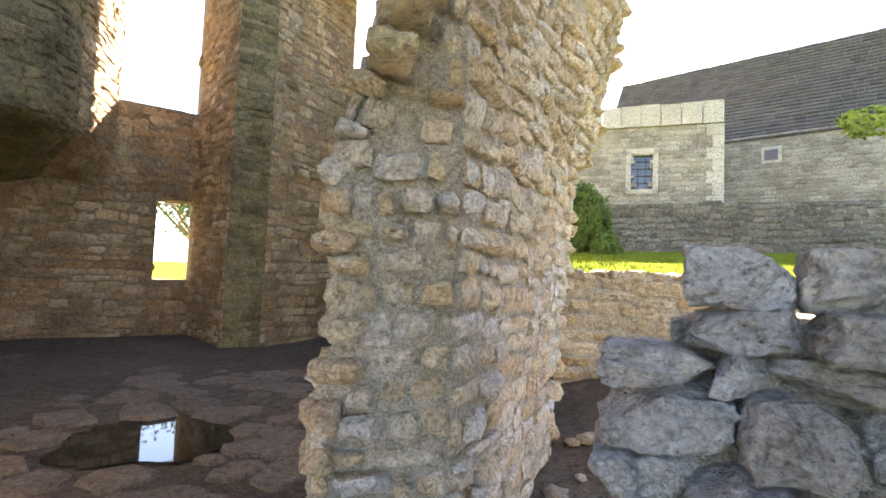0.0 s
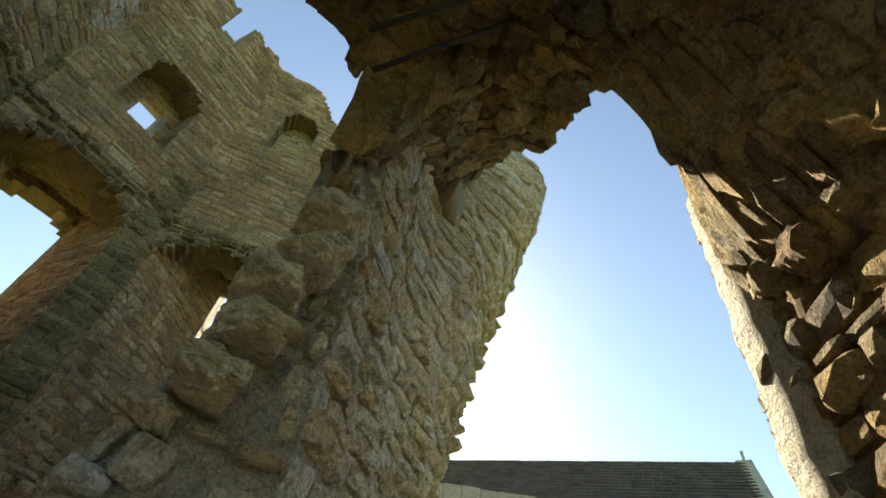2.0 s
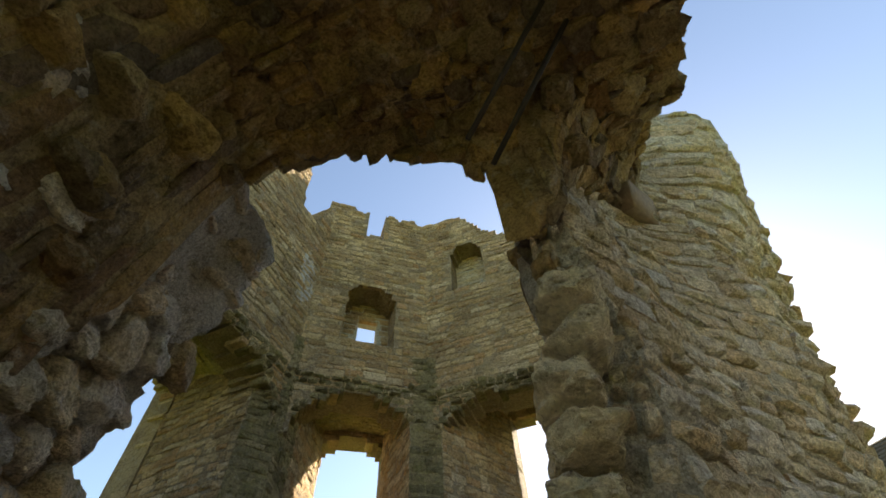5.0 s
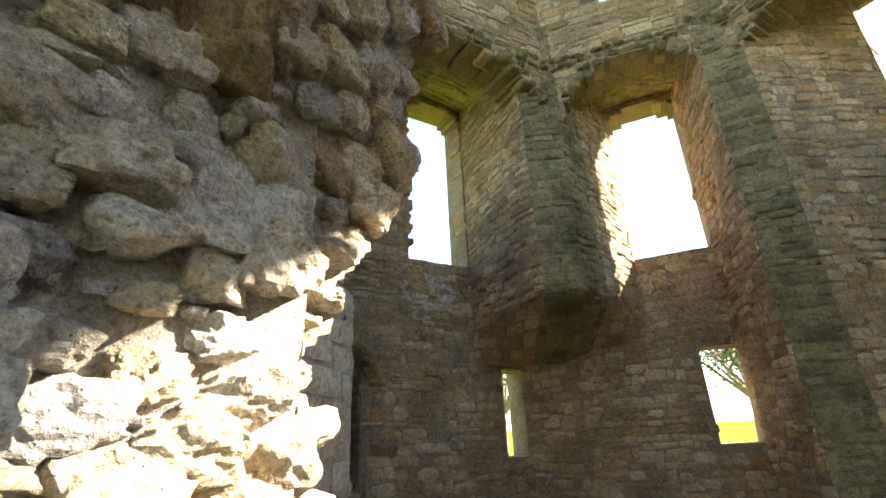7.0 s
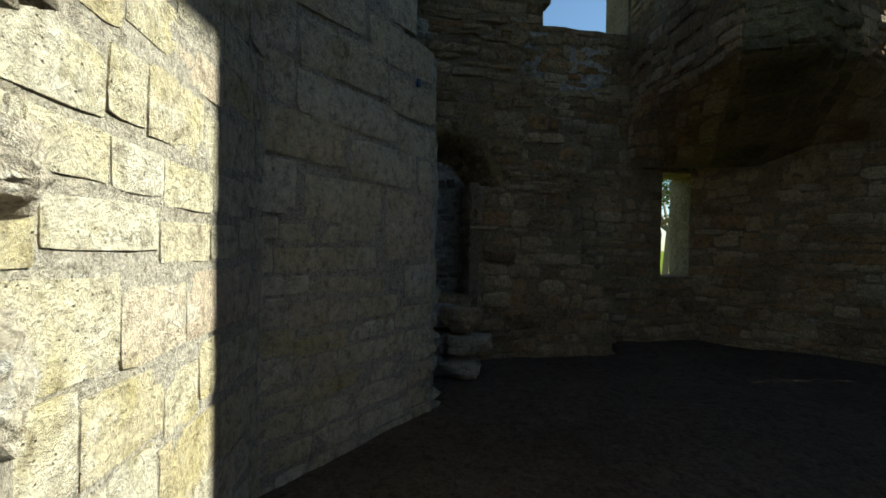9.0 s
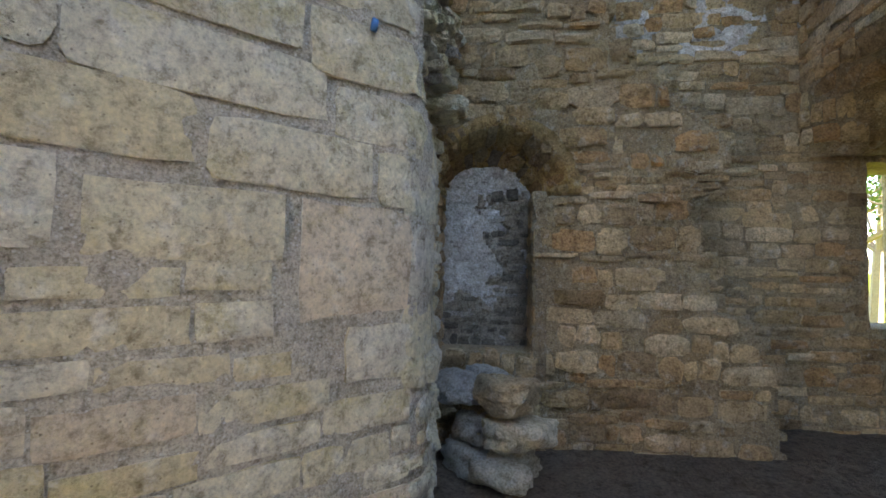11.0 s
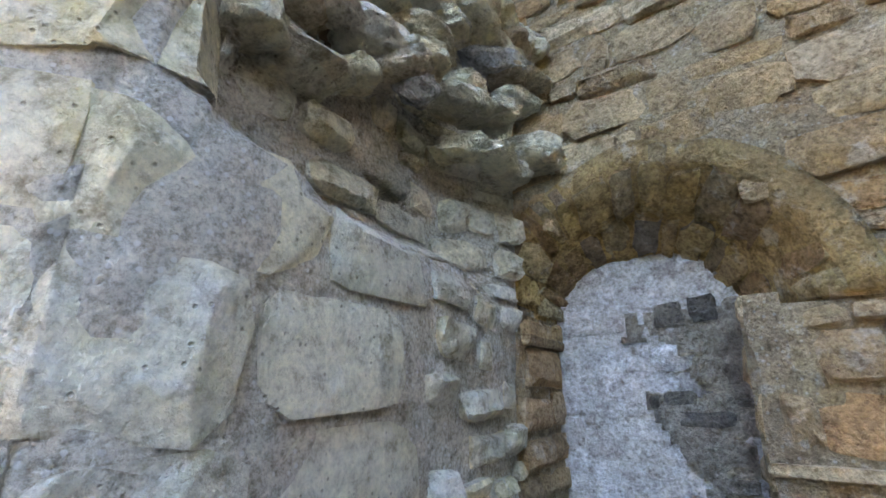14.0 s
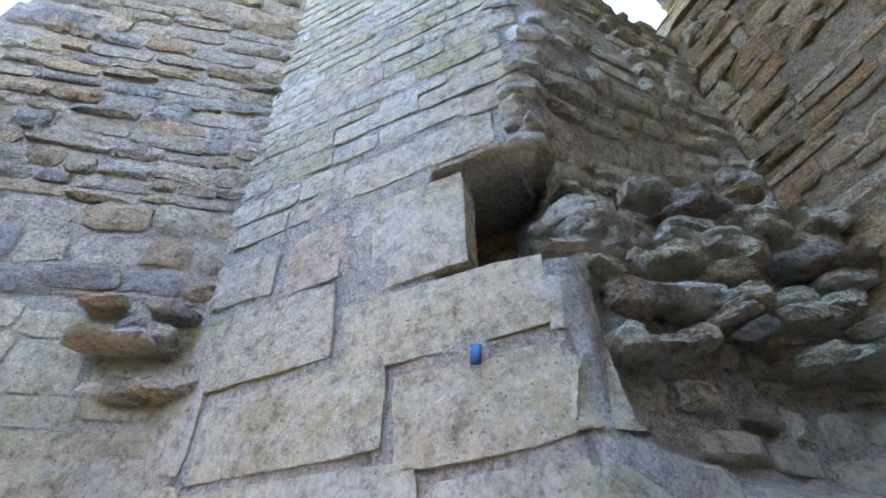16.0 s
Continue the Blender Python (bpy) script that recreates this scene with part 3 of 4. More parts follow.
# ---- broken splay and recess ----
SP0, SP1, SP2, SP3 = Vector((-5.31, 2.853, 0)), Vector((-5.45, 2.99, 0)), Vector((-5.7, 2.922, 0)), Vector((-6.91, 2.8, 0))


def splay(u, v, w):
    """The recess side: it rounds out of the ashlar face, and its upper courses are torn back to the core."""
    if u < 0.42:
        t = u / 0.42
        p = SP0.lerp(SP1, t).lerp(SP1.lerp(SP2, t), t)
        d = (SP1 - SP0).lerp(SP2 - SP1, t).normalized()
    else:
        d = (SP3 - SP2).normalized()
        p = SP2 + d * (u - 0.42)
    k = min(1.0, max(0.0, (v - 2.3 - 0.1 * wob(u, 4, 6) + 0.12 * u) / 0.12)) * min(1.0, max(0.0, (u - 0.12) / 0.2)) * min(1.0, max(0.0, (4.2 - v) / 0.6)) * min(1.0, max(0.0, (1.6 - u) / 0.35))
    return p + Vector((d.y, -d.x, 0)) * (w - 0.2 * k) + Vector((0, 0, v))


def splay_mask(u, v):
    return not (u < 0.34 - 0.35 * max(0, 3.1 - v) and 2.85 < v < 3.42) and not (0.85 < u < 1.1 and 2.4 < v < 2.52)


masonry("recess_splay", splay, (-0.03, 1.63), (0, 5.4), splay_mask, thick=0.45, mat=SPLAY, seed=13, label="broken rubble splay of a recess", singles=230, near=(0.6, 2.3), proud=(0.012, 0.05), wear=0.8, joint=0.03, length=(0.1, 0.34), course=(0.07, 0.19), cell=0.05, miss=0.1, rough=0.012, fixed=[(-0.005, 0.5, 2.02, 2.27), (0.52, 0.9, 2.03, 2.24), (-0.005, 0.34, 1.74, 2.0), (0.37, 0.8, 1.76, 2.0), (-0.005, 0.4, 1.36, 1.71), (0.43, 0.9, 1.4, 1.72), (-0.005, 0.3, 1.05, 1.33), (0.33, 0.8, 1.06, 1.36), (-0.005, 0.26, 2.32, 2.58), (-0.005, 0.22, 2.6, 2.8)])
# Inside of the hollow: dark stone colour stands in for its deep shade.
masonry("hollow_back", plane_surf((-4.52, 1.4), (-5.85, 2.65), 0, -1), (0.7, 1.9), (2.6, 3.8), thick=0.1, mat=VAULT, seed=36, label="rubble back of a wall hollow, shade put into its colour", wear=0.9)
masonry("hollow_side", plane_surf((-5.86, 2.66), (-5.86, 2.2), 0, 1), (0, 0.46), (2.6, 3.8), thick=0.1, mat=VAULT, seed=37, label="rubble side of a wall hollow, shade put into its colour", wear=0.9)


def niche(u, v):
    return 0.12 < u < 0.88 and v < 2.17 + 0.27 * (1 - ((u - 0.5) / 0.38) ** 2) and v > 0.85


def back_mask(u, v):
    if niche(u, v) or (v > 2.08 and ((u - 0.6) / 0.56) ** 2 + ((v - 2.1) / (0.56 + 0.05 * wob(u, 8, 3))) ** 2 < 1):
        return False
    if v > 3.3 + 0.2 * wob(u, 3, 8):
        return u < 1.55 + 0.1 * wob(v, 5, 8)
    edge = lerp_table(v, [(0, 2.8), (0.9, 2.65), (1.05, 2.6), (1.25, 2.3), (1.6, 2.2), (1.97, 2.1), (2.23, 2.35), (2.48, 2.45), (2.7, 2.2), (3.1, 1.75), (3.3, 1.7)])
    return u < edge + 0.14 * wob(v, 9, 3)


masonry("recess_back", plane_surf((-6.92, 2.7), (-6.98, 5.4), 0, -1), (0, 2.9), (0, 5.6), back_mask, thick=0.55, mat=TOWER, seed=14, label="stained rubble back of a recess with a toothed broken edge", singles=200, near=(1.6, 1.9), proud=(0.004, 0.045), wear=1.0, cell=0.055, rough=0.018, miss=0.04, course=(0.06, 0.22), length=(0.1, 0.42), wave=0.14, core=TOWER_BED)
masonry("niche_back", plane_surf((-7.29, 2.7), (-7.32, 3.7), 0, -1), (0, 1.0), (0.6, 2.8), thick=0.3, mat=PLASTER, seed=33, label="limewashed back of an arched niche", proud=(0.0, 0.012), core=PLASTER, course=(0.12, 0.2), wear=0.6, singles=50, near=(0.5, 1.6), cell=0.05, rough=0.012)
masonry("niche_stones", plane_surf((-7.275, 2.7), (-7.305, 3.7), 0, -1), (0, 1.0), (0.6, 2.8), lambda u, v: (u + 0.3 * noise.noise(Vector((u * 5, v * 5, 3))) + 0.12 * noise.noise(Vector((u * 15, v * 15, 5))) > 0.55 and v < 2.15) or v + 0.3 * noise.noise(Vector((u * 6, v * 6, 8))) < 1.2, thick=0.06, mat=SOOT, seed=39, label="soot-dark stones bared low in the niche", proud=(0.001, 0.025), course=(0.07, 0.14), length=(0.08, 0.22), core=SOOT, joint=0.02, wave=0.08, cell=0.025, rough=0.02, wear=0.9)
for nm, x0, y0 in (("niche_side", -6.87, 2.82), ("niche_side", -6.92, 3.59)):
    d = -1 if y0 < 3 else 1
    sd = plane_surf((x0, y0), (x0 - 0.42, y0), 0, -1) if d < 0 else plane_surf((x0 - 0.42, y0), (x0, y0), 0, -1)
    masonry(nm, sd, (0, 0.42), (0.6, 2.12), thick=0.1, core=TOWER_BED, mat=TOWER, seed=34, label="rubble side of an arched niche", course=(0.1, 0.2))


def hood(u, v, w):
    """A flared arch of ragged stones from the wall face back to the niche."""
    a, k = math.pi * u / 1.7, v / 0.45
    y = 3.3 + (3.2 - 3.3) * k - (0.56 + (0.38 - 0.56) * k) * math.cos(a)
    z = 2.1 + (0.56 + (0.3 - 0.56) * k + 0.05 * wob(u, 6, 2) * (1 - k)) * math.sin(a)
    return Vector((-6.9 - 0.42 * k, y + math.cos(a) * w * 0.8, z - math.sin(a) * w * 0.8))


# The hood's shadow is coloured in with the dark rubble.
masonry("niche_hood", hood, (0, 1.7), (0, 0.45), thick=0.12, mat=VAULT, core=VAULT, seed=35, label="flared rubble arch over the niche, shade put into its colour", course=(0.16, 0.3), length=(0.07, 0.17), wear=1.0, proud=(0.0, 0.04), cell=0.05, rough=0.03)
# projecting broken stones over the recess
rng0 = random.Random(5)
over = tagged(new("broken_masonry"), "jutting broken stones of a torn-out arch", "rubble")
for k in range(64):
    t = rng0.random()
    x, y = -5.56 - 1.35 * t, 2.74 + 0.1 * rng0.random() + 0.18 * t
    z = 2.55 + 0.85 * rng0.random() + 0.1 * t
    s = boulder(rng0, (x, y - 0.06, z), (rng0.uniform(0.06, 0.18), rng0.uniform(0.08, 0.15), rng0.uniform(0.025, 0.065)), rng0.uniform(-0.4, 0.4), 3)
    part("stone", s, SPLAY if k % 3 else GREY, over)
for k in range(10):
    s = boulder(rng0, (-6.62 + 0.35 * rng0.random(), 3.0 + 0.55 * rng0.random(), 0.15 + 0.25 * (k % 3)), (rng0.uniform(0.14, 0.3), rng0.uniform(0.14, 0.24), rng0.uniform(0.1, 0.16)), rng0.uniform(0, 3), 4)
    ob = tagged(new("boulder", s.mesh("boulder", GREY)), "grey fallen stone lying in the recess", "stone", "fallen stones in the recess")
for k in range(16):
    s = boulder(rng0, (-4.24 + rng0.uniform(-0.3, 0.35), 1.84 + rng0.uniform(-0.04, 0.06), 2.65 + 0.5 * rng0.random()), (rng0.uniform(0.06, 0.15), rng0.uniform(0.06, 0.12), rng0.uniform(0.03, 0.06)), rng0.uniform(-0.5, 0.5), 2)
    part("stone", s, GREY, over)
tag = Soup()
box_soup(tag, pose(-5.142, 2.718, 2.54, 0, 8, 136), -0.015, 0.015, -0.02, 0.0, 0.01, 0.065, 0.004)
tagged(new("wall_tag", tag.mesh("wall_tag", BLUE)), "small blue marker fixed to the ashlar wall", "marker")

# ---- broken left jamb ----
JAMB_END = [(0, 2.45), (1.0, 2.5), (1.6, 2.42), (2.0, 2.55), (2.5, 2.85), (3.2, 2.9), (4.5, 2.75)]


def jamb(u, v, w):
    a, b = Vector((-1.45, -0.5, 0)), Vector((-2.42, 1.55, 0))
    d = (b - a).normalized()
    n = Vector((d.y, -d.x, 0))
    lean = 0.22 * max(0, v - 2.4) ** 1.5 + 0.07 * wob(u * 2 + v, 1.2, 3) + 0.05 * wob(v * 2.3 - u, 1.5, 6)
    return a + d * u + n * (w + lean) + Vector((0, 0, v))


masonry("broken_jamb", jamb, (0, 3.05), (0, 4.5), lambda u, v: u < lerp_table(v, JAMB_END) + 0.07 * wob(v, 5, 5), thick=0.8, mat=PILLAR, seed=15, proud=(0.0, 0.07), length=(0.1, 0.34), course=(0.07, 0.18), joint=0.05, miss=0.3, wear=0.9, label="broken wall end of rough rubble core", singles=290, near=(1.7, 1.6), rough=0.05, cell=0.05, wave=0.12)
for k in range(150):
    v = 0.15 + 3.6 * (k + rng0.random()) / 150
    u = 0.5 + (lerp_table(v, JAMB_END) - 0.5) * ((k * 0.618034) % 1.0)
    p = jamb(u, v, rng0.uniform(-0.02, 0.05))
    big = rng0.uniform(0.6, 1.0) ** 2 * (1.25 if k % 5 == 0 else 1.0)
    s = boulder(rng0, p, (0.17 * big, 0.24 * big * rng0.uniform(0.8, 1.1), 0.17 * big * rng0.uniform(0.7, 1.1)), rng0.uniform(-0.4, 0.4) + 0.44, 4)
    part("stone", s, PILLAR if k % 4 else GREY, bpy.data.objects["broken_jamb"])

# ---- pillar wall ----
P0, P1 = (0.05, 2.2), (1.474, 5.244)


EDGE = [(0, 2.0), (0.6, 2.1), (0.95, 2.7), (1.7, 3.0), (2.4, 2.75), (3.0, 2.95), (3.5, 3.05), (4.4, 3.0), (5.4, 2.7), (6.5, 2.4)]


def pmask(u, v):
    e = lerp_table(v, EDGE)
    return u < e + 0.22 * wob(v, 3.5, 2) + 0.1 * wob(v, 11, 4)


def pillar(u, v, w):
    d = Vector((0.424, 0.906, 0))
    n = Vector((0.906, -0.424, 0))
    bulge = 0.07 * wob(v * 0.9 + u * 1.3, 1.3, 8) - 0.05 * max(0, u - 1.5) * math.exp(-((v - 1.3) / 0.8) ** 2)
    k = min(1.0, max(0.0, (u - 0.8) / 1.3))
    lean = lerp_table(v, [(0, 0.0), (2.4, 0.0), (3.3, 0.24), (3.8, 0.34), (4.5, 0.42), (5.2, 0.7), (6.0, 1.0), (6.5, 1.1)]) * k * k * (3 - 2 * k)
    return Vector((0.05, 2.2, 0)) + d * u + n * (w + bulge + lean) + Vector((0, 0, v))


masonry("pillar_wall", pillar, (0, 4.6), (0, 6.5), pmask, thick=0.33, mat=PILLAR, core=MORTAR, seed=16, proud=(0.01, 0.06), wear=0.8, length=(0.12, 0.36), course=(0.08, 0.17), label="standing fragment of buff rubble wall with a ragged edge", singles=290, near=(0.5, 1.7), cell=0.06, rough=0.022, wave=0.12)


z = 0.2
while z < 5.4:
    e = lerp_table(z, EDGE) + 0.22 * wob(z, 3.5, 2) + 0.1 * wob(z, 11, 4)
    for back in (-0.08, -0.25):
        part("stone", boulder(rng0, pillar(e - 0.05 + rng0.uniform(-0.06, 0.1), z, back), (rng0.uniform(0.1, 0.17), rng0.uniform(0.12, 0.22), rng0.uniform(0.06, 0.11)), 0.4 + rng0.uniform(-0.4, 0.4), 2), BUFF, bpy.data.objects["pillar_wall"])
    z += 0.17


def pend(u, v, w):
    d = Vector((0.985, 0.15, 0))
    n = Vector((0.15, -0.985, 0))
    bulge = 0.08 * wob(v, 1.1, 12) + 0.1 * max(0, 0.9 - v) - 0.05 * max(0, v - 2.6)
    side = (0.08 - 0.1 * wob(v, 2.0, 14) + min(0.32, 0.3 * max(0, v - 1.9))) * (1 - u / 0.6)
    return Vector((-0.53, 2.11, 0)) + d * (u + side) + n * (w + bulge) + Vector((0, 0, v))


masonry("pillar_end", pend, (0, 0.6), (0, 4.2), lambda u, v: True, thick=0.55, mat=PILLAR, joint=0.025, seed=17, proud=(0.012, 0.085), wear=1.0, length=(0.09, 0.28), course=(0.06, 0.16), label="broken end of the rubble wall", singles=200, near=(0.3, 1.6), cell=0.05, rough=0.022, wave=0.12, miss=0.06)
z = 0.25
while z < 4.2:
    for back in (-0.02, -0.22, -0.42):
        part("stone", boulder(rng0, pend(0.05, z + rng0.uniform(-0.04, 0.04), back), (rng0.uniform(0.06, 0.1), rng0.uniform(0.09, 0.14), rng0.uniform(0.05, 0.085)), rng0.uniform(-0.4, 0.4), 3), PILLAR if z < 3.2 else VAULT, bpy.data.objects["pillar_end"])
    z += 0.16
springer = tagged(new("springer"), "worn grey arch springer stones built into the pillar", "stone")
for z, w, o in ((2.46, 0.13, -0.15), (2.62, 0.12, -0.17), (2.8, 0.14, -0.1), (2.98, 0.16, -0.06), (2.28, 0.11, -0.21)):
    part("stone", boulder(rng0, (o - 0.03, 2.06, z), (w * 0.95, 0.19, 0.065), 0.2, 4), ASHLAR, springer)

# ---- passage wall, vault ----
E1, E2 = Vector((0.424, 0.906, 0)), Vector((0.906, -0.424, 0))


def pe(al, ac):
    p = E1 * al + E2 * ac
    return (p.x, p.y)


# Darker stone than its sunlit end: the passage shade is in the colour.
masonry("wall_east", plane_surf(pe(2.75, 1.0), pe(0.1, 1.0), 0, -1), (0, 2.65), (0, 4.4), lambda u, v: u > 0.12 + 0.12 * wob(v, 3, 9) and (v > 1.0 or u > 0.2), thick=0.9, mat=VAULT, core=VAULT, seed=18, proud=(0.005, 0.06), wear=0.8, rough=0.06, cell=0.06, course=(0.08, 0.2), length=(0.1, 0.32), label="rough rubble passage wall, its shade put into the colour")
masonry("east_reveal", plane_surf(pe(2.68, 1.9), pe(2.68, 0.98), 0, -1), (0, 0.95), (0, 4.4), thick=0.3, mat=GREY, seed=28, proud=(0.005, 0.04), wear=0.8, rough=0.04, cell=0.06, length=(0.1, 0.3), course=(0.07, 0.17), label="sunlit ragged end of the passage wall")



def vault_h(x, y):
    p = Vector((x, y, 0))
    ac, al = p.dot(E2), p.dot(E1)
    h = 4.65 + 0.6 * max(0.0, al - 1.9)
    dl = (Vector((x, y)) - Vector((-2.0, 0.74))).dot(Vector((0.9, 0.42)))
    h -= 1.9 * math.exp(-(max(dl, 0) / 0.5) ** 2)
    h -= 1.5 * math.exp(-(max(1.0 - ac, 0) / 0.5) ** 2)
    d = math.hypot(x + 0.2, y - 2.15)
    h -= 0.5 * math.exp(-(d / 0.35) ** 2)
    if al > 1.8:
        h -= 0.5 * math.exp(-(max(ac + 0.89, 0) / 0.3) ** 2)
    return h + 0.1 * noise.noise(Vector((x * 2, y * 2, 0))) + 0.05 * noise.noise(Vector((x * 5, y * 5, 2)))


def vault_mask(x, y):
    p = Vector((x, y, 0))
    ac, al = p.dot(E2), p.dot(E1)
    if al < -0.25 + 0.1 * wob(ac, 3, 2):
        return False
    if ac < -0.89:
        return y < 1.52 + 0.33 * (x + 2.1) + 0.12 * wob(x, 3, 5)
    lim = lerp_table(ac, [(-0.89, 3.4), (-0.39, 3.05), (0.05, 2.7), (0.22, 1.95), (0.5, 1.95), (0.75, 2.2), (1.0, 2.7), (1.5, 2.7)])
    return al < lim + 0.12 * wob(ac, 8, 6) and ac < 1.5


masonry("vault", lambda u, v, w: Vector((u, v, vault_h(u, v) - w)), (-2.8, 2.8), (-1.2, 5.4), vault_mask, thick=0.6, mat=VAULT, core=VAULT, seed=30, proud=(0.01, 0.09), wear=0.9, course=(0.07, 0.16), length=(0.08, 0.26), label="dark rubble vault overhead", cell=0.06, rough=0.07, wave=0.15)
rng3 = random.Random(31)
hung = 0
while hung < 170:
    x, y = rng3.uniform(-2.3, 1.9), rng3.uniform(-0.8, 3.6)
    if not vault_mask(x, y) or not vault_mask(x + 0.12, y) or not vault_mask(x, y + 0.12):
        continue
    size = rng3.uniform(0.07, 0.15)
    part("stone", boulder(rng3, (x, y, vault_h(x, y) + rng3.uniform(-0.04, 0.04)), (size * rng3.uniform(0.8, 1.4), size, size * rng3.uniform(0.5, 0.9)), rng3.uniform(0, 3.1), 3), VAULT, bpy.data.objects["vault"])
    hung += 1
v = 1.0
while v < 3.6:
    for al in (0.4, 0.75, 1.1, 1.45, 1.75):
        p = E1 * (al + rng3.uniform(-0.15, 0.15)) + E2 * 1.02
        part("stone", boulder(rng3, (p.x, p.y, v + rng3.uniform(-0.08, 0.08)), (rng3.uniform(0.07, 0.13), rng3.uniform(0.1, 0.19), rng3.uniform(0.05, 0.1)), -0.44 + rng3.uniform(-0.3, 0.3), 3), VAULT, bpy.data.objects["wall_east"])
    v += 0.26
for k, (a, b) in enumerate((((-0.3, 1.72, 4.0), (0.3, 1.36, 4.5)), ((-0.22, 1.88, 3.95), (0.4, 1.5, 4.5)))):
    p, q = Vector(a), Vector(b)
    s = Soup()
    box_soup(s, look(p, q), -0.013, 0.013, -0.013, 0.013, -(q - p).length, 0, 0.004)
    tagged(new("iron_bar", s.mesh("iron_bar", IRON)), "rusted iron tie bar under the vault", "bar", "iron bars under the vault")
lint = Soup()
box_soup(lint, pose(0.62, 3.2, 4.72, 12, 18, -25), -0.1, 0.1, -0.2, 0.2, 0, 0.26, 0.01)
tagged(new("timber_stub", lint.mesh("timber_stub", WOOD)), "weathered timber beam end set in the vault", "beam")

# ---- rubble wall at the mouth of the passage ----
heap = tagged(new("rubble_wall"), "low broken wall of big grey rubble stones", "wall")
rng1 = random.Random(9)
body = Soup()
body_o = Vector((0.36, 1.42, 0))
hd, hn = Vector((0.80, -0.60, 0)), Vector((-0.60, -0.80, 0))


def heap_top(u):
    return lerp_table(u, [(0, 0.95), (0.1, 1.25), (0.18, 1.48), (0.45, 1.5), (0.6, 1.6), (0.9, 1.75), (1.1, 1.95), (1.4, 2.4)])


core_sheet(body, lambda u, v, w: body_o + hd * u + hn * (w - 0.25 * (v - 0.8)) + Vector((0, 0, v)), (0.0, 1.4), (0, 2.4), lambda u, v: v < heap_top(u) - 0.1, 0.7, cell=0.07, rough=0.14)
part("mortar_body", body, MORTAR, heap)
v = 0.1
while v < 2.3:
    h = rng1.uniform(0.08, 0.17)
    u = 0.0
    while u < 1.45:
        w = rng1.uniform(0.1, 0.3)
        if v + h * 0.6 < heap_top(u + w / 2):
            c = body_o + hd * (u + w / 2) + hn * (0.0 - 0.25 * (v + h / 2 - 0.8) + rng1.uniform(-0.03, 0.05)) + Vector((0, 0, v + h / 2))
            part("stone", boulder(rng1, c, (w * 0.54, rng1.uniform(0.12, 0.18), h * 0.58), -0.64 + rng1.uniform(-0.25, 0.25), 4), COOL, heap)
        u += w
    v += h * 0.92

# ---- courtyard ----
masonry("low_wall", plane_surf((1.3, 5.6), (4.2, 4.7), 0, -1), (0, 3.0), (0, 1.75), lambda u, v: v < 1.5 + 0.1 * wob(u, 3, 4), thick=0.22, mat=BUFF, seed=40, label="low buff rubble wall below the lawn", singles=120, near=(0.8, 1.1), wear=0.8)
for k in range(15):
    x = 1.38 + 0.19 * k
    part("stone", boulder(rng1, (x, 5.6 - 0.31 * (x - 1.3) + 0.1, 1.5), (rng1.uniform(0.09, 0.15), rng1.uniform(0.1, 0.16), rng1.uniform(0.04, 0.08)), rng1.uniform(-0.5, 0.3), 3), BUFF, bpy.data.objects["low_wall"])
lawn = Soup()
nx, ny = 24, 24
for j in range(ny + 1):
    for i in range(nx + 1):
        k = j / ny
        x = -6 + 60 * i / nx
        y0 = 5.86 - 0.31 * max(0, x - 1) if x > 1 else 6.0 + 5 * min(1, (1 - x))
        y = y0 + (34 - y0) * k
        z = 1.46 + 0.085 * min(max(math.hypot(x, y) - 5.8, 0), 12) + 0.04 * noise.noise(Vector((x, y, 0)))
        lawn.v.append((x, y, z))
for j in range(ny):
    for i in range(nx):
        a = j * (nx + 1) + i
        lawn.f.append((a, a + 1, a + nx + 2, a + nx + 1))
tagged(new("lawn", lawn.mesh("lawn", GRASS, True)), "bright mown lawn beyond the low wall", "lawn", kind="structure")


def grass_blades():
    """Short mown blades over the near part of the lawn."""
    rng = random.Random(21)
    s = Soup()
    for _ in range(26000):
        x, y = rng.uniform(1.2, 9.5), rng.uniform(5.0, 15.5)
        if y < 6.0 - 0.31 * (x - 1):
            continue
        z = 1.46 + 0.085 * min(max(math.hypot(x, y) - 5.8, 0), 12) + 0.04 * noise.noise(Vector((x, y, 0))) - 0.01
        a, h = rng.uniform(0, 6.28), rng.uniform(0.03, 0.075)
        dx, dy = 0.008 * math.cos(a), 0.008 * math.sin(a)
        s.add([(x - dx, y - dy, z), (x + dx, y + dy, z), (x + rng.uniform(-0.03, 0.03), y + rng.uniform(-0.03, 0.03), z + h)], [(0, 1, 2)])
    tagged(new("grass", s.mesh("grass", GRASS)), "short mown bright green grass of the lawn", "grass", kind="stuff")


grass_blades()


def bush(name, c, r, n, label, cat, seed, mat=LEAF, leaf=0.06):
    """A crown of many small leaves with an uneven outline."""
    rng = random.Random(seed)
    s = Soup()
    for _ in range(n):
        d = Vector((rng.gauss(0, 1), rng.gauss(0, 1), rng.gauss(0, 1))).normalized()
        k = rng.uniform(0.75, 1.0) * (1 + 0.25 * noise.noise(d * 2 + Vector((seed, 0, 0))))
        p = Vector((c[0] + d.x * r[0] * k, c[1] + d.y * r[1] * k, c[2] + d.z * r[2] * k))
        a = Vector((rng.uniform(-1, 1), rng.uniform(-1, 1), rng.uniform(-1, 1))).normalized() * leaf
        b = a.cross(d).normalized() * leaf * 0.6
        s.add([p - a, p + b, p + a, p - b], [(0, 1, 2, 3)])
    return tagged(new(name, s.mesh(name, mat)), label, cat)


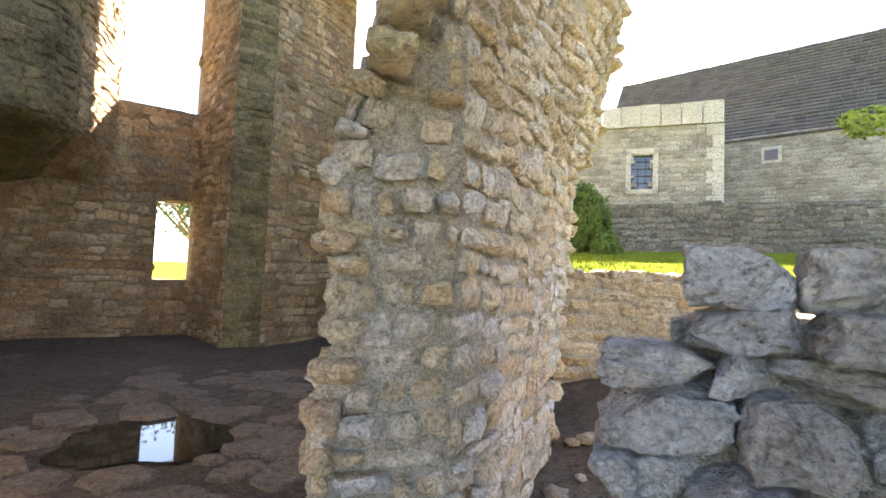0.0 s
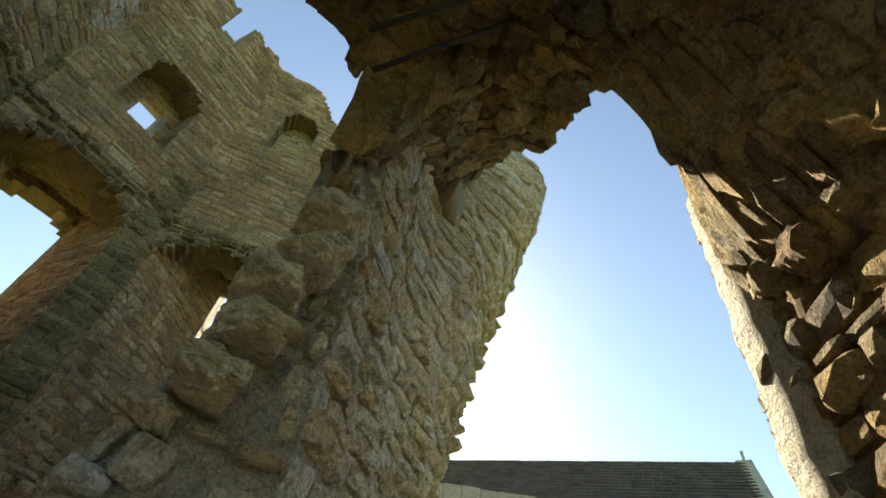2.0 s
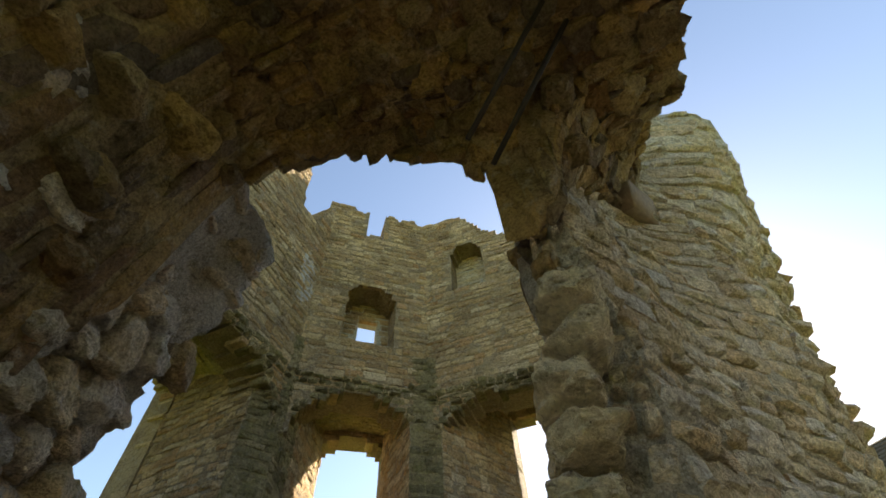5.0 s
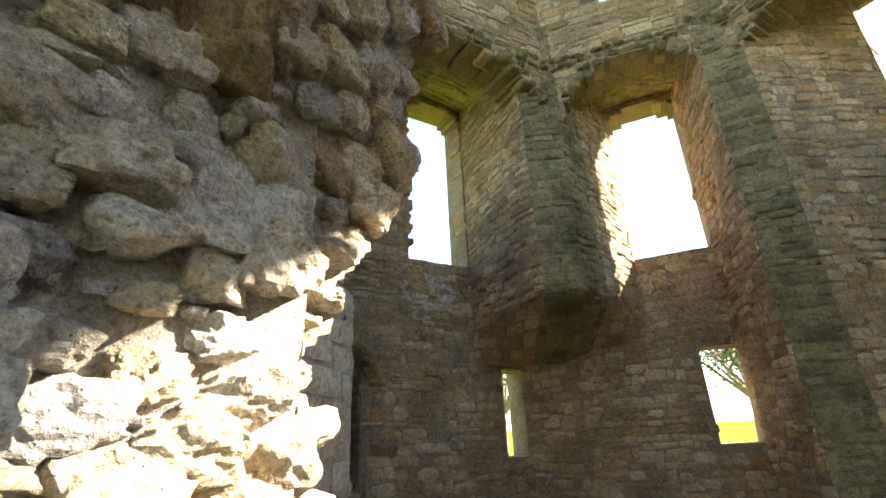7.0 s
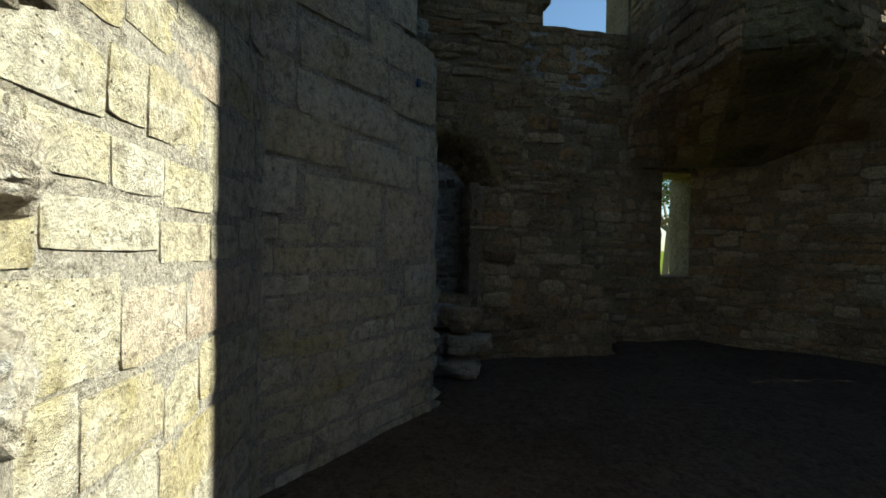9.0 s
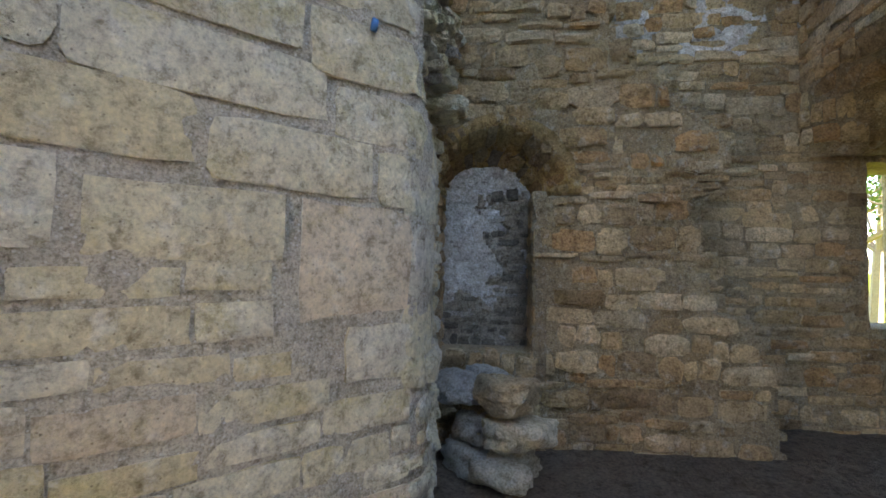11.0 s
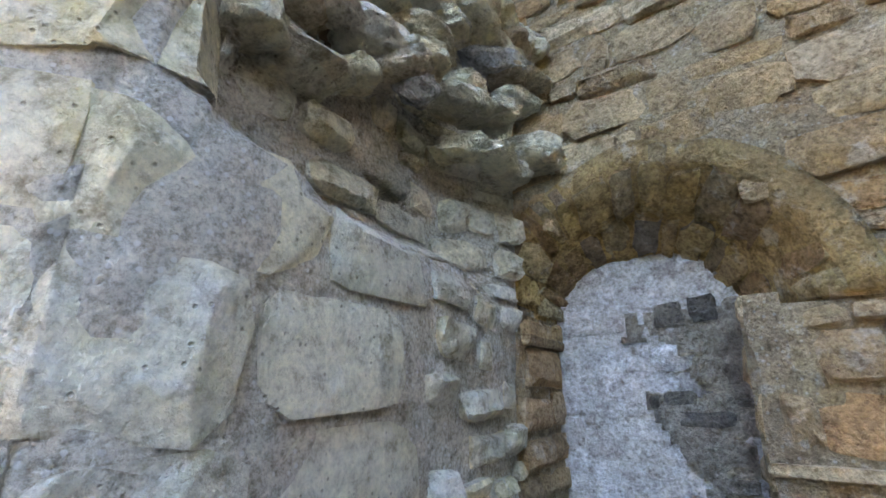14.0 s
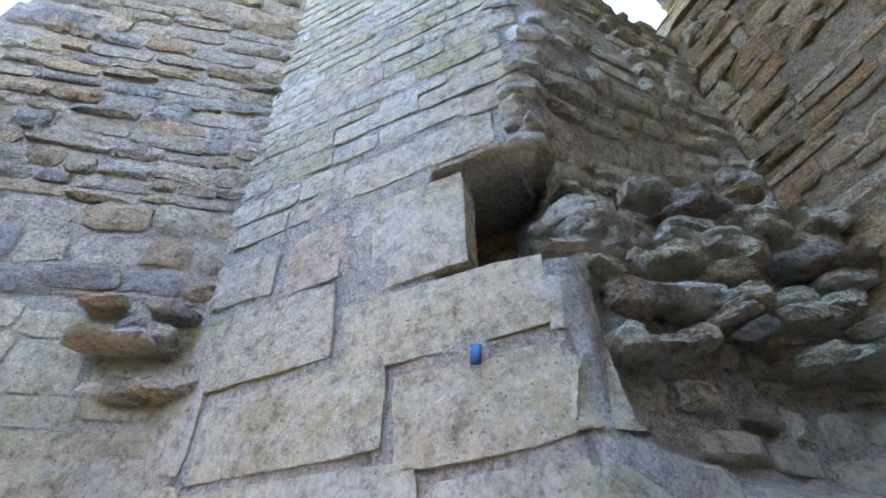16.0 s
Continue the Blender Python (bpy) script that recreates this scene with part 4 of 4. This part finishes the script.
bush("hedge", (3.95, 13.4, 3.0), (0.75, 0.8, 1.15), 5000, "clipped dark green yew on the lawn", "hedge", 1)
bush("bush", (4.3, 12.6, 2.3), (0.4, 0.4, 0.45), 1800, "small rounded green bush beside the yew", "bush", 2)
bush("wall_shrub", (13.5, 15.0, 6.85), (0.95, 0.6, 0.5), 420, "bright green shrub growing on the wall top", "shrub", 3, LIME_LEAF, 0.1)

def tree(x, y, z, h, seed):
    """A tapered trunk, forked limbs and a thin crown of leaf clumps."""
    rng = random.Random(seed)
    thing = tagged(new("tree"), "half-bare tree standing outside the tower", "tree", "trees outside the tower")
    s = Soup()

    def limb(p, q, r0, r1):
        ax = (q - p).normalized()
        u = ax.orthogonal().normalized()
        w = ax.cross(u)
        ring = [(u * math.cos(k * math.pi / 3) + w * math.sin(k * math.pi / 3)) for k in range(6)]
        s.add([p + c * r0 for c in ring] + [q + c * r1 for c in ring], [(k, (k + 1) % 6, 6 + (k + 1) % 6, 6 + k) for k in range(6)])

    tips = []
    base = Vector((x, y, z))
    fork = base + Vector((0.1, 0.1, h * 0.35))
    limb(base, fork, 0.2, 0.14)
    for _ in range(7):
        q = fork + Vector((rng.uniform(-1, 1), rng.uniform(-1, 1), rng.uniform(0.5, 1.2))) * h * 0.3
        limb(fork, q, 0.09, 0.05)
        for _ in range(5):
            t = q + Vector((rng.uniform(-1, 1), rng.uniform(-1, 1), rng.uniform(-0.1, 0.9))) * h * 0.2
            limb(q, t, 0.045, 0.015)
            tips.append(t)
    part("trunk", s, WOOD, thing)
    c = Soup()
    for t in tips:
        for _ in range(45):
            p = t + Vector((rng.gauss(0, 1), rng.gauss(0, 1), rng.gauss(0, 1))) * h * 0.06
            a = Vector((rng.uniform(-1, 1), rng.uniform(-1, 1), rng.uniform(-1, 1))).normalized() * 0.06
            b = a.orthogonal() * 0.6
            c.add([p - a, p + b, p + a, p - b], [(0, 1, 2, 3)])
    part("crown", c, LEAF, thing)


for k, (x, y, h) in enumerate(((-16, 11.5, 6), (-19, 15, 7), (-8.5, 17, 5.5), (-11, 21, 7))):
    tree(x, y, -0.3, h, 50 + k)
masonry("garden_wall", plane_surf((4.0, 16.3), (22.0, 8.5), 0, -1), (0, 19.6), (1.4, 4.2), lambda u, v: v < 3.95 + 0.06 * wob(u, 1, 3), thick=0.5, mat=GARDEN, core=GARDEN, proud=(0.01, 0.06), seed=42, label="grey rubble garden wall", course=(0.12, 0.3), length=(0.15, 0.5), wave=0.15, wear=0.8, cell=0.3)


def church():
    thing = tagged(new("church"), "grey rubble church with a stone-slated roof", "church")
    rng = random.Random(2)
    # annex with a window
    sf = plane_surf((2.21, 20.12), (10.21, 17.22), 0, -1)
    s, st = Soup(), Soup()
    win = lambda u, v: 5.35 < u < 6.15 and 4.95 < v < 6.35
    core_sheet(s, sf, (0, 8.5), (2, 7.4), lambda u, v: not win(u, v), 0.5, cell=0.2, rough=0.0)
    part("annex_wall", s, CHURCH, thing)
    v = 2.0
    while v < 7.35:
        h = rng.uniform(0.14, 0.22)
        u = 0.0
        while u < 8.4:
            w = rng.uniform(0.25, 0.6)
            if not win(u + w / 2, v + h / 2):
                st.add(*stone(rng, sf, u + 0.01, min(u + w, 8.5) - 0.01, v + 0.01, v + h - 0.01, rng.uniform(0.005, 0.03), 0.1))
            u += w
        v += h
    ob = part("stonework", st, CHURCH, thing)
    tagged(ob, kind="stuff")
    s = Soup()
    m = Matrix.Translation((2.21, 20.12, 0)) @ Matrix.Rotation(math.atan2(-2.9, 8.0), 4, "Z")
    for k in range(12):
        s = Soup()
        box_soup(s, m, k * 0.71, k * 0.71 + 0.69, -0.12, 0.4, 7.4, 8.2 + 0.02 * (k % 3), 0.03)
        part("parapet_stone", s, DRESSED, thing, "pale dressed stone parapet block")
    for k in range(12):
        s = Soup()
        w = 0.55 if k % 2 else 0.35
        box_soup(s, m, 8.5 - w, 8.53, -0.05, 0.3, 2 + 0.45 * k, 2.43 + 0.45 * k, 0.01)
        part("quoin", s, DRESSED, thing)
    s = Soup()
    for x0, x1, z0, z1 in ((5.17, 5.36, 4.8, 6.5), (6.14, 6.33, 4.8, 6.5), (5.17, 6.33, 6.34, 6.55), (5.17, 6.33, 4.78, 4.96)):
        box_soup(s, m, x0, x1, -0.06, 0.25, z0, z1, 0.01)
    win_ob = part("window", s, DRESSED, thing, "pale stone window surround")
    s = Soup()
    box_soup(s, m, 5.35, 6.15, 0.14, 0.18, 4.95, 6.35)
    part("pane", s, GLASS, win_ob)
    s = Soup()
    for k in range(1, 5):
        box_soup(s, m, 5.35, 6.15, 0.11, 0.14, 4.95 + 0.28 * k - 0.015, 4.95 + 0.28 * k + 0.015)
    for k in range(1, 3):
        box_soup(s, m, 5.35 + 0.27 * k - 0.015, 5.35 + 0.27 * k + 0.015, 0.1, 0.13, 4.95, 6.35)
    part("glazing_bar", s, IRON, win_ob)
    # side of the annex, wing wall
    s = Soup()
    core_sheet(s, plane_surf((10.21, 17.22), (12.4, 22.0), 0, -1), (0, 5.2), (2, 8.1), lambda u, v: True, 0.4, cell=0.6, rough=0)
    part("annex_side", s, CHURCH, thing)
    sf2 = plane_surf((9.6, 22.9), (19.3, 14.5), 0, -1)
    s = Soup()
    holes = lambda u, v: False
    core_sheet(s, sf2, (0, 16.0), (2, 7.75), lambda u, v: not holes(u, v), 0.5, cell=0.2, rough=0.0)
    part("wing_wall", s, CHURCH, thing)
    st = Soup()
    v = 3.0
    while v < 7.7:
        h = rng.uniform(0.13, 0.2)
        u = 1.0
        while u < 15.7:
            w = rng.uniform(0.3, 0.7)
            if not holes(u + w / 2, v + h / 2):
                st.add(*stone(rng, sf2, u + 0.01, u + w - 0.01, v + 0.01, v + h - 0.01, rng.uniform(0.005, 0.03), 0.1))
            u += w
        v += h
    tagged(part("stonework", st, CHURCH, thing), kind="stuff")
    mw = Matrix.Translation((9.6, 22.9, 0)) @ Matrix.Rotation(math.atan2(-8.4, 9.7), 4, "Z")
    s = Soup()
    box_soup(s, mw, 4.9, 5.6, -0.06, 0.1, 6.55, 7.25, 0.01)
    wob_ = part("window", s, DRESSED, thing, "small stone-framed window")
    s = Soup()
    box_soup(s, mw, 5.02, 5.48, -0.075, 0.0, 6.68, 7.12)
    part("pane", s, GLASS, wob_)
    # roof of stone slates in rows
    e0, e1 = Vector((8.0, 24.2, 7.6)), Vector((19.6, 14.2, 7.6))
    r0, r1 = Vector((10.1, 26.7, 12.6)), Vector((21.7, 16.7, 12.6))
    roof = Soup()
    rows_n = 26
    for k in range(rows_n):
        a, b = k / rows_n, (k + 1.15) / rows_n
        u = 0.0
        while u < 1:
            w = rng.uniform(0.022, 0.036)
            q = [e0.lerp(e1, x).lerp(r0.lerp(r1, x), y) for x, y in ((u, a), (min(u + w, 1) - 0.001, a), (min(u + w, 1) - 0.001, min(b, 1)), (u, min(b, 1)))]
            up_v = Vector((-0.5, -0.4, 0.75))
            lift = rng.uniform(0.02, 0.05)
            t = [q[0] + up_v * (0.06 + lift), q[1] + up_v * (0.06 + lift), q[2] + up_v * 0.01, q[3] + up_v * 0.01]
            roof.add(q + t, [(4, 5, 6, 7), (0, 1, 5, 4), (1, 2, 6, 5), (3, 0, 4, 7)])
            u += w
    tagged(part("roof", roof, SLATE, thing, "brown-grey stone slate roof"), kind="stuff")
    s = Soup()
    s.add([e0, e1, r1, r0], [(0, 1, 2, 3)])
    far = Vector((5.5, 4.2, 0))
    s.add([e1, r1, e1 + far], [(0, 1, 2)])
    part("roof_deck", s, CHURCH, thing)
    s = Soup()
    for k in range(14):
        s = Soup()
        a, b = e1.lerp(r1, k / 14), e1.lerp(r1, (k + 0.96) / 14)
        s.add([a + Vector((-.25, .3, .12)), a + Vector((.2, -.25, .12)), b + Vector((.2, -.25, .12)), b + Vector((-.25, .3, .12)), a + Vector((-.25, .3, -.1)), a + Vector((.2, -.25, -.1)), b + Vector((.2, -.25, -.1)), b + Vector((-.25, .3, -.1))], [(0, 1, 2, 3), (0, 4, 5, 1), (1, 5, 6, 2), (2, 6, 7, 3), (3, 7, 4, 0)])
        part("coping", s, DRESSED, thing)
    s = Soup()
    box_soup(s, Matrix.Translation(r1), -0.05, 0.05, -0.05, 0.05, 0, 0.55)
    part("finial", s, DRESSED, thing)
    s = Soup()
    box_soup(s, Matrix.Translation((10.25, 17.9, 0)), -0.06, 0.06, -0.06, 0.06, 3.5, 7.6, 0.02)
    part("downpipe", s, IRON, thing)


church()
# loose stones on the courtyard path
rng2 = random.Random(12)
for k in range(26):
    x, y = rng2.uniform(0.35, 2.2), rng2.uniform(2.2, 5.0)
    if (x - 0.05) * 0.906 - (y - 2.2) * 0.424 < 0.12:
        continue
    r = rng2.uniform(0.05, 0.2)
    z = FLOOR_Z + 0.35 * min(1, max(0, x - 0.7) * 0.8) * min(1, max(0, y - 3.2) * 0.8)
    s = boulder(rng2, (x, y, z + r * 0.12), (r, r * rng2.uniform(0.6, 1), r * 0.4), rng2.uniform(0, 3), 1)
    tagged(new("loose_stone", s.mesh("loose_stone", GREY)), "flat loose stone lying on the earth path", "stone", "loose stones on the path")
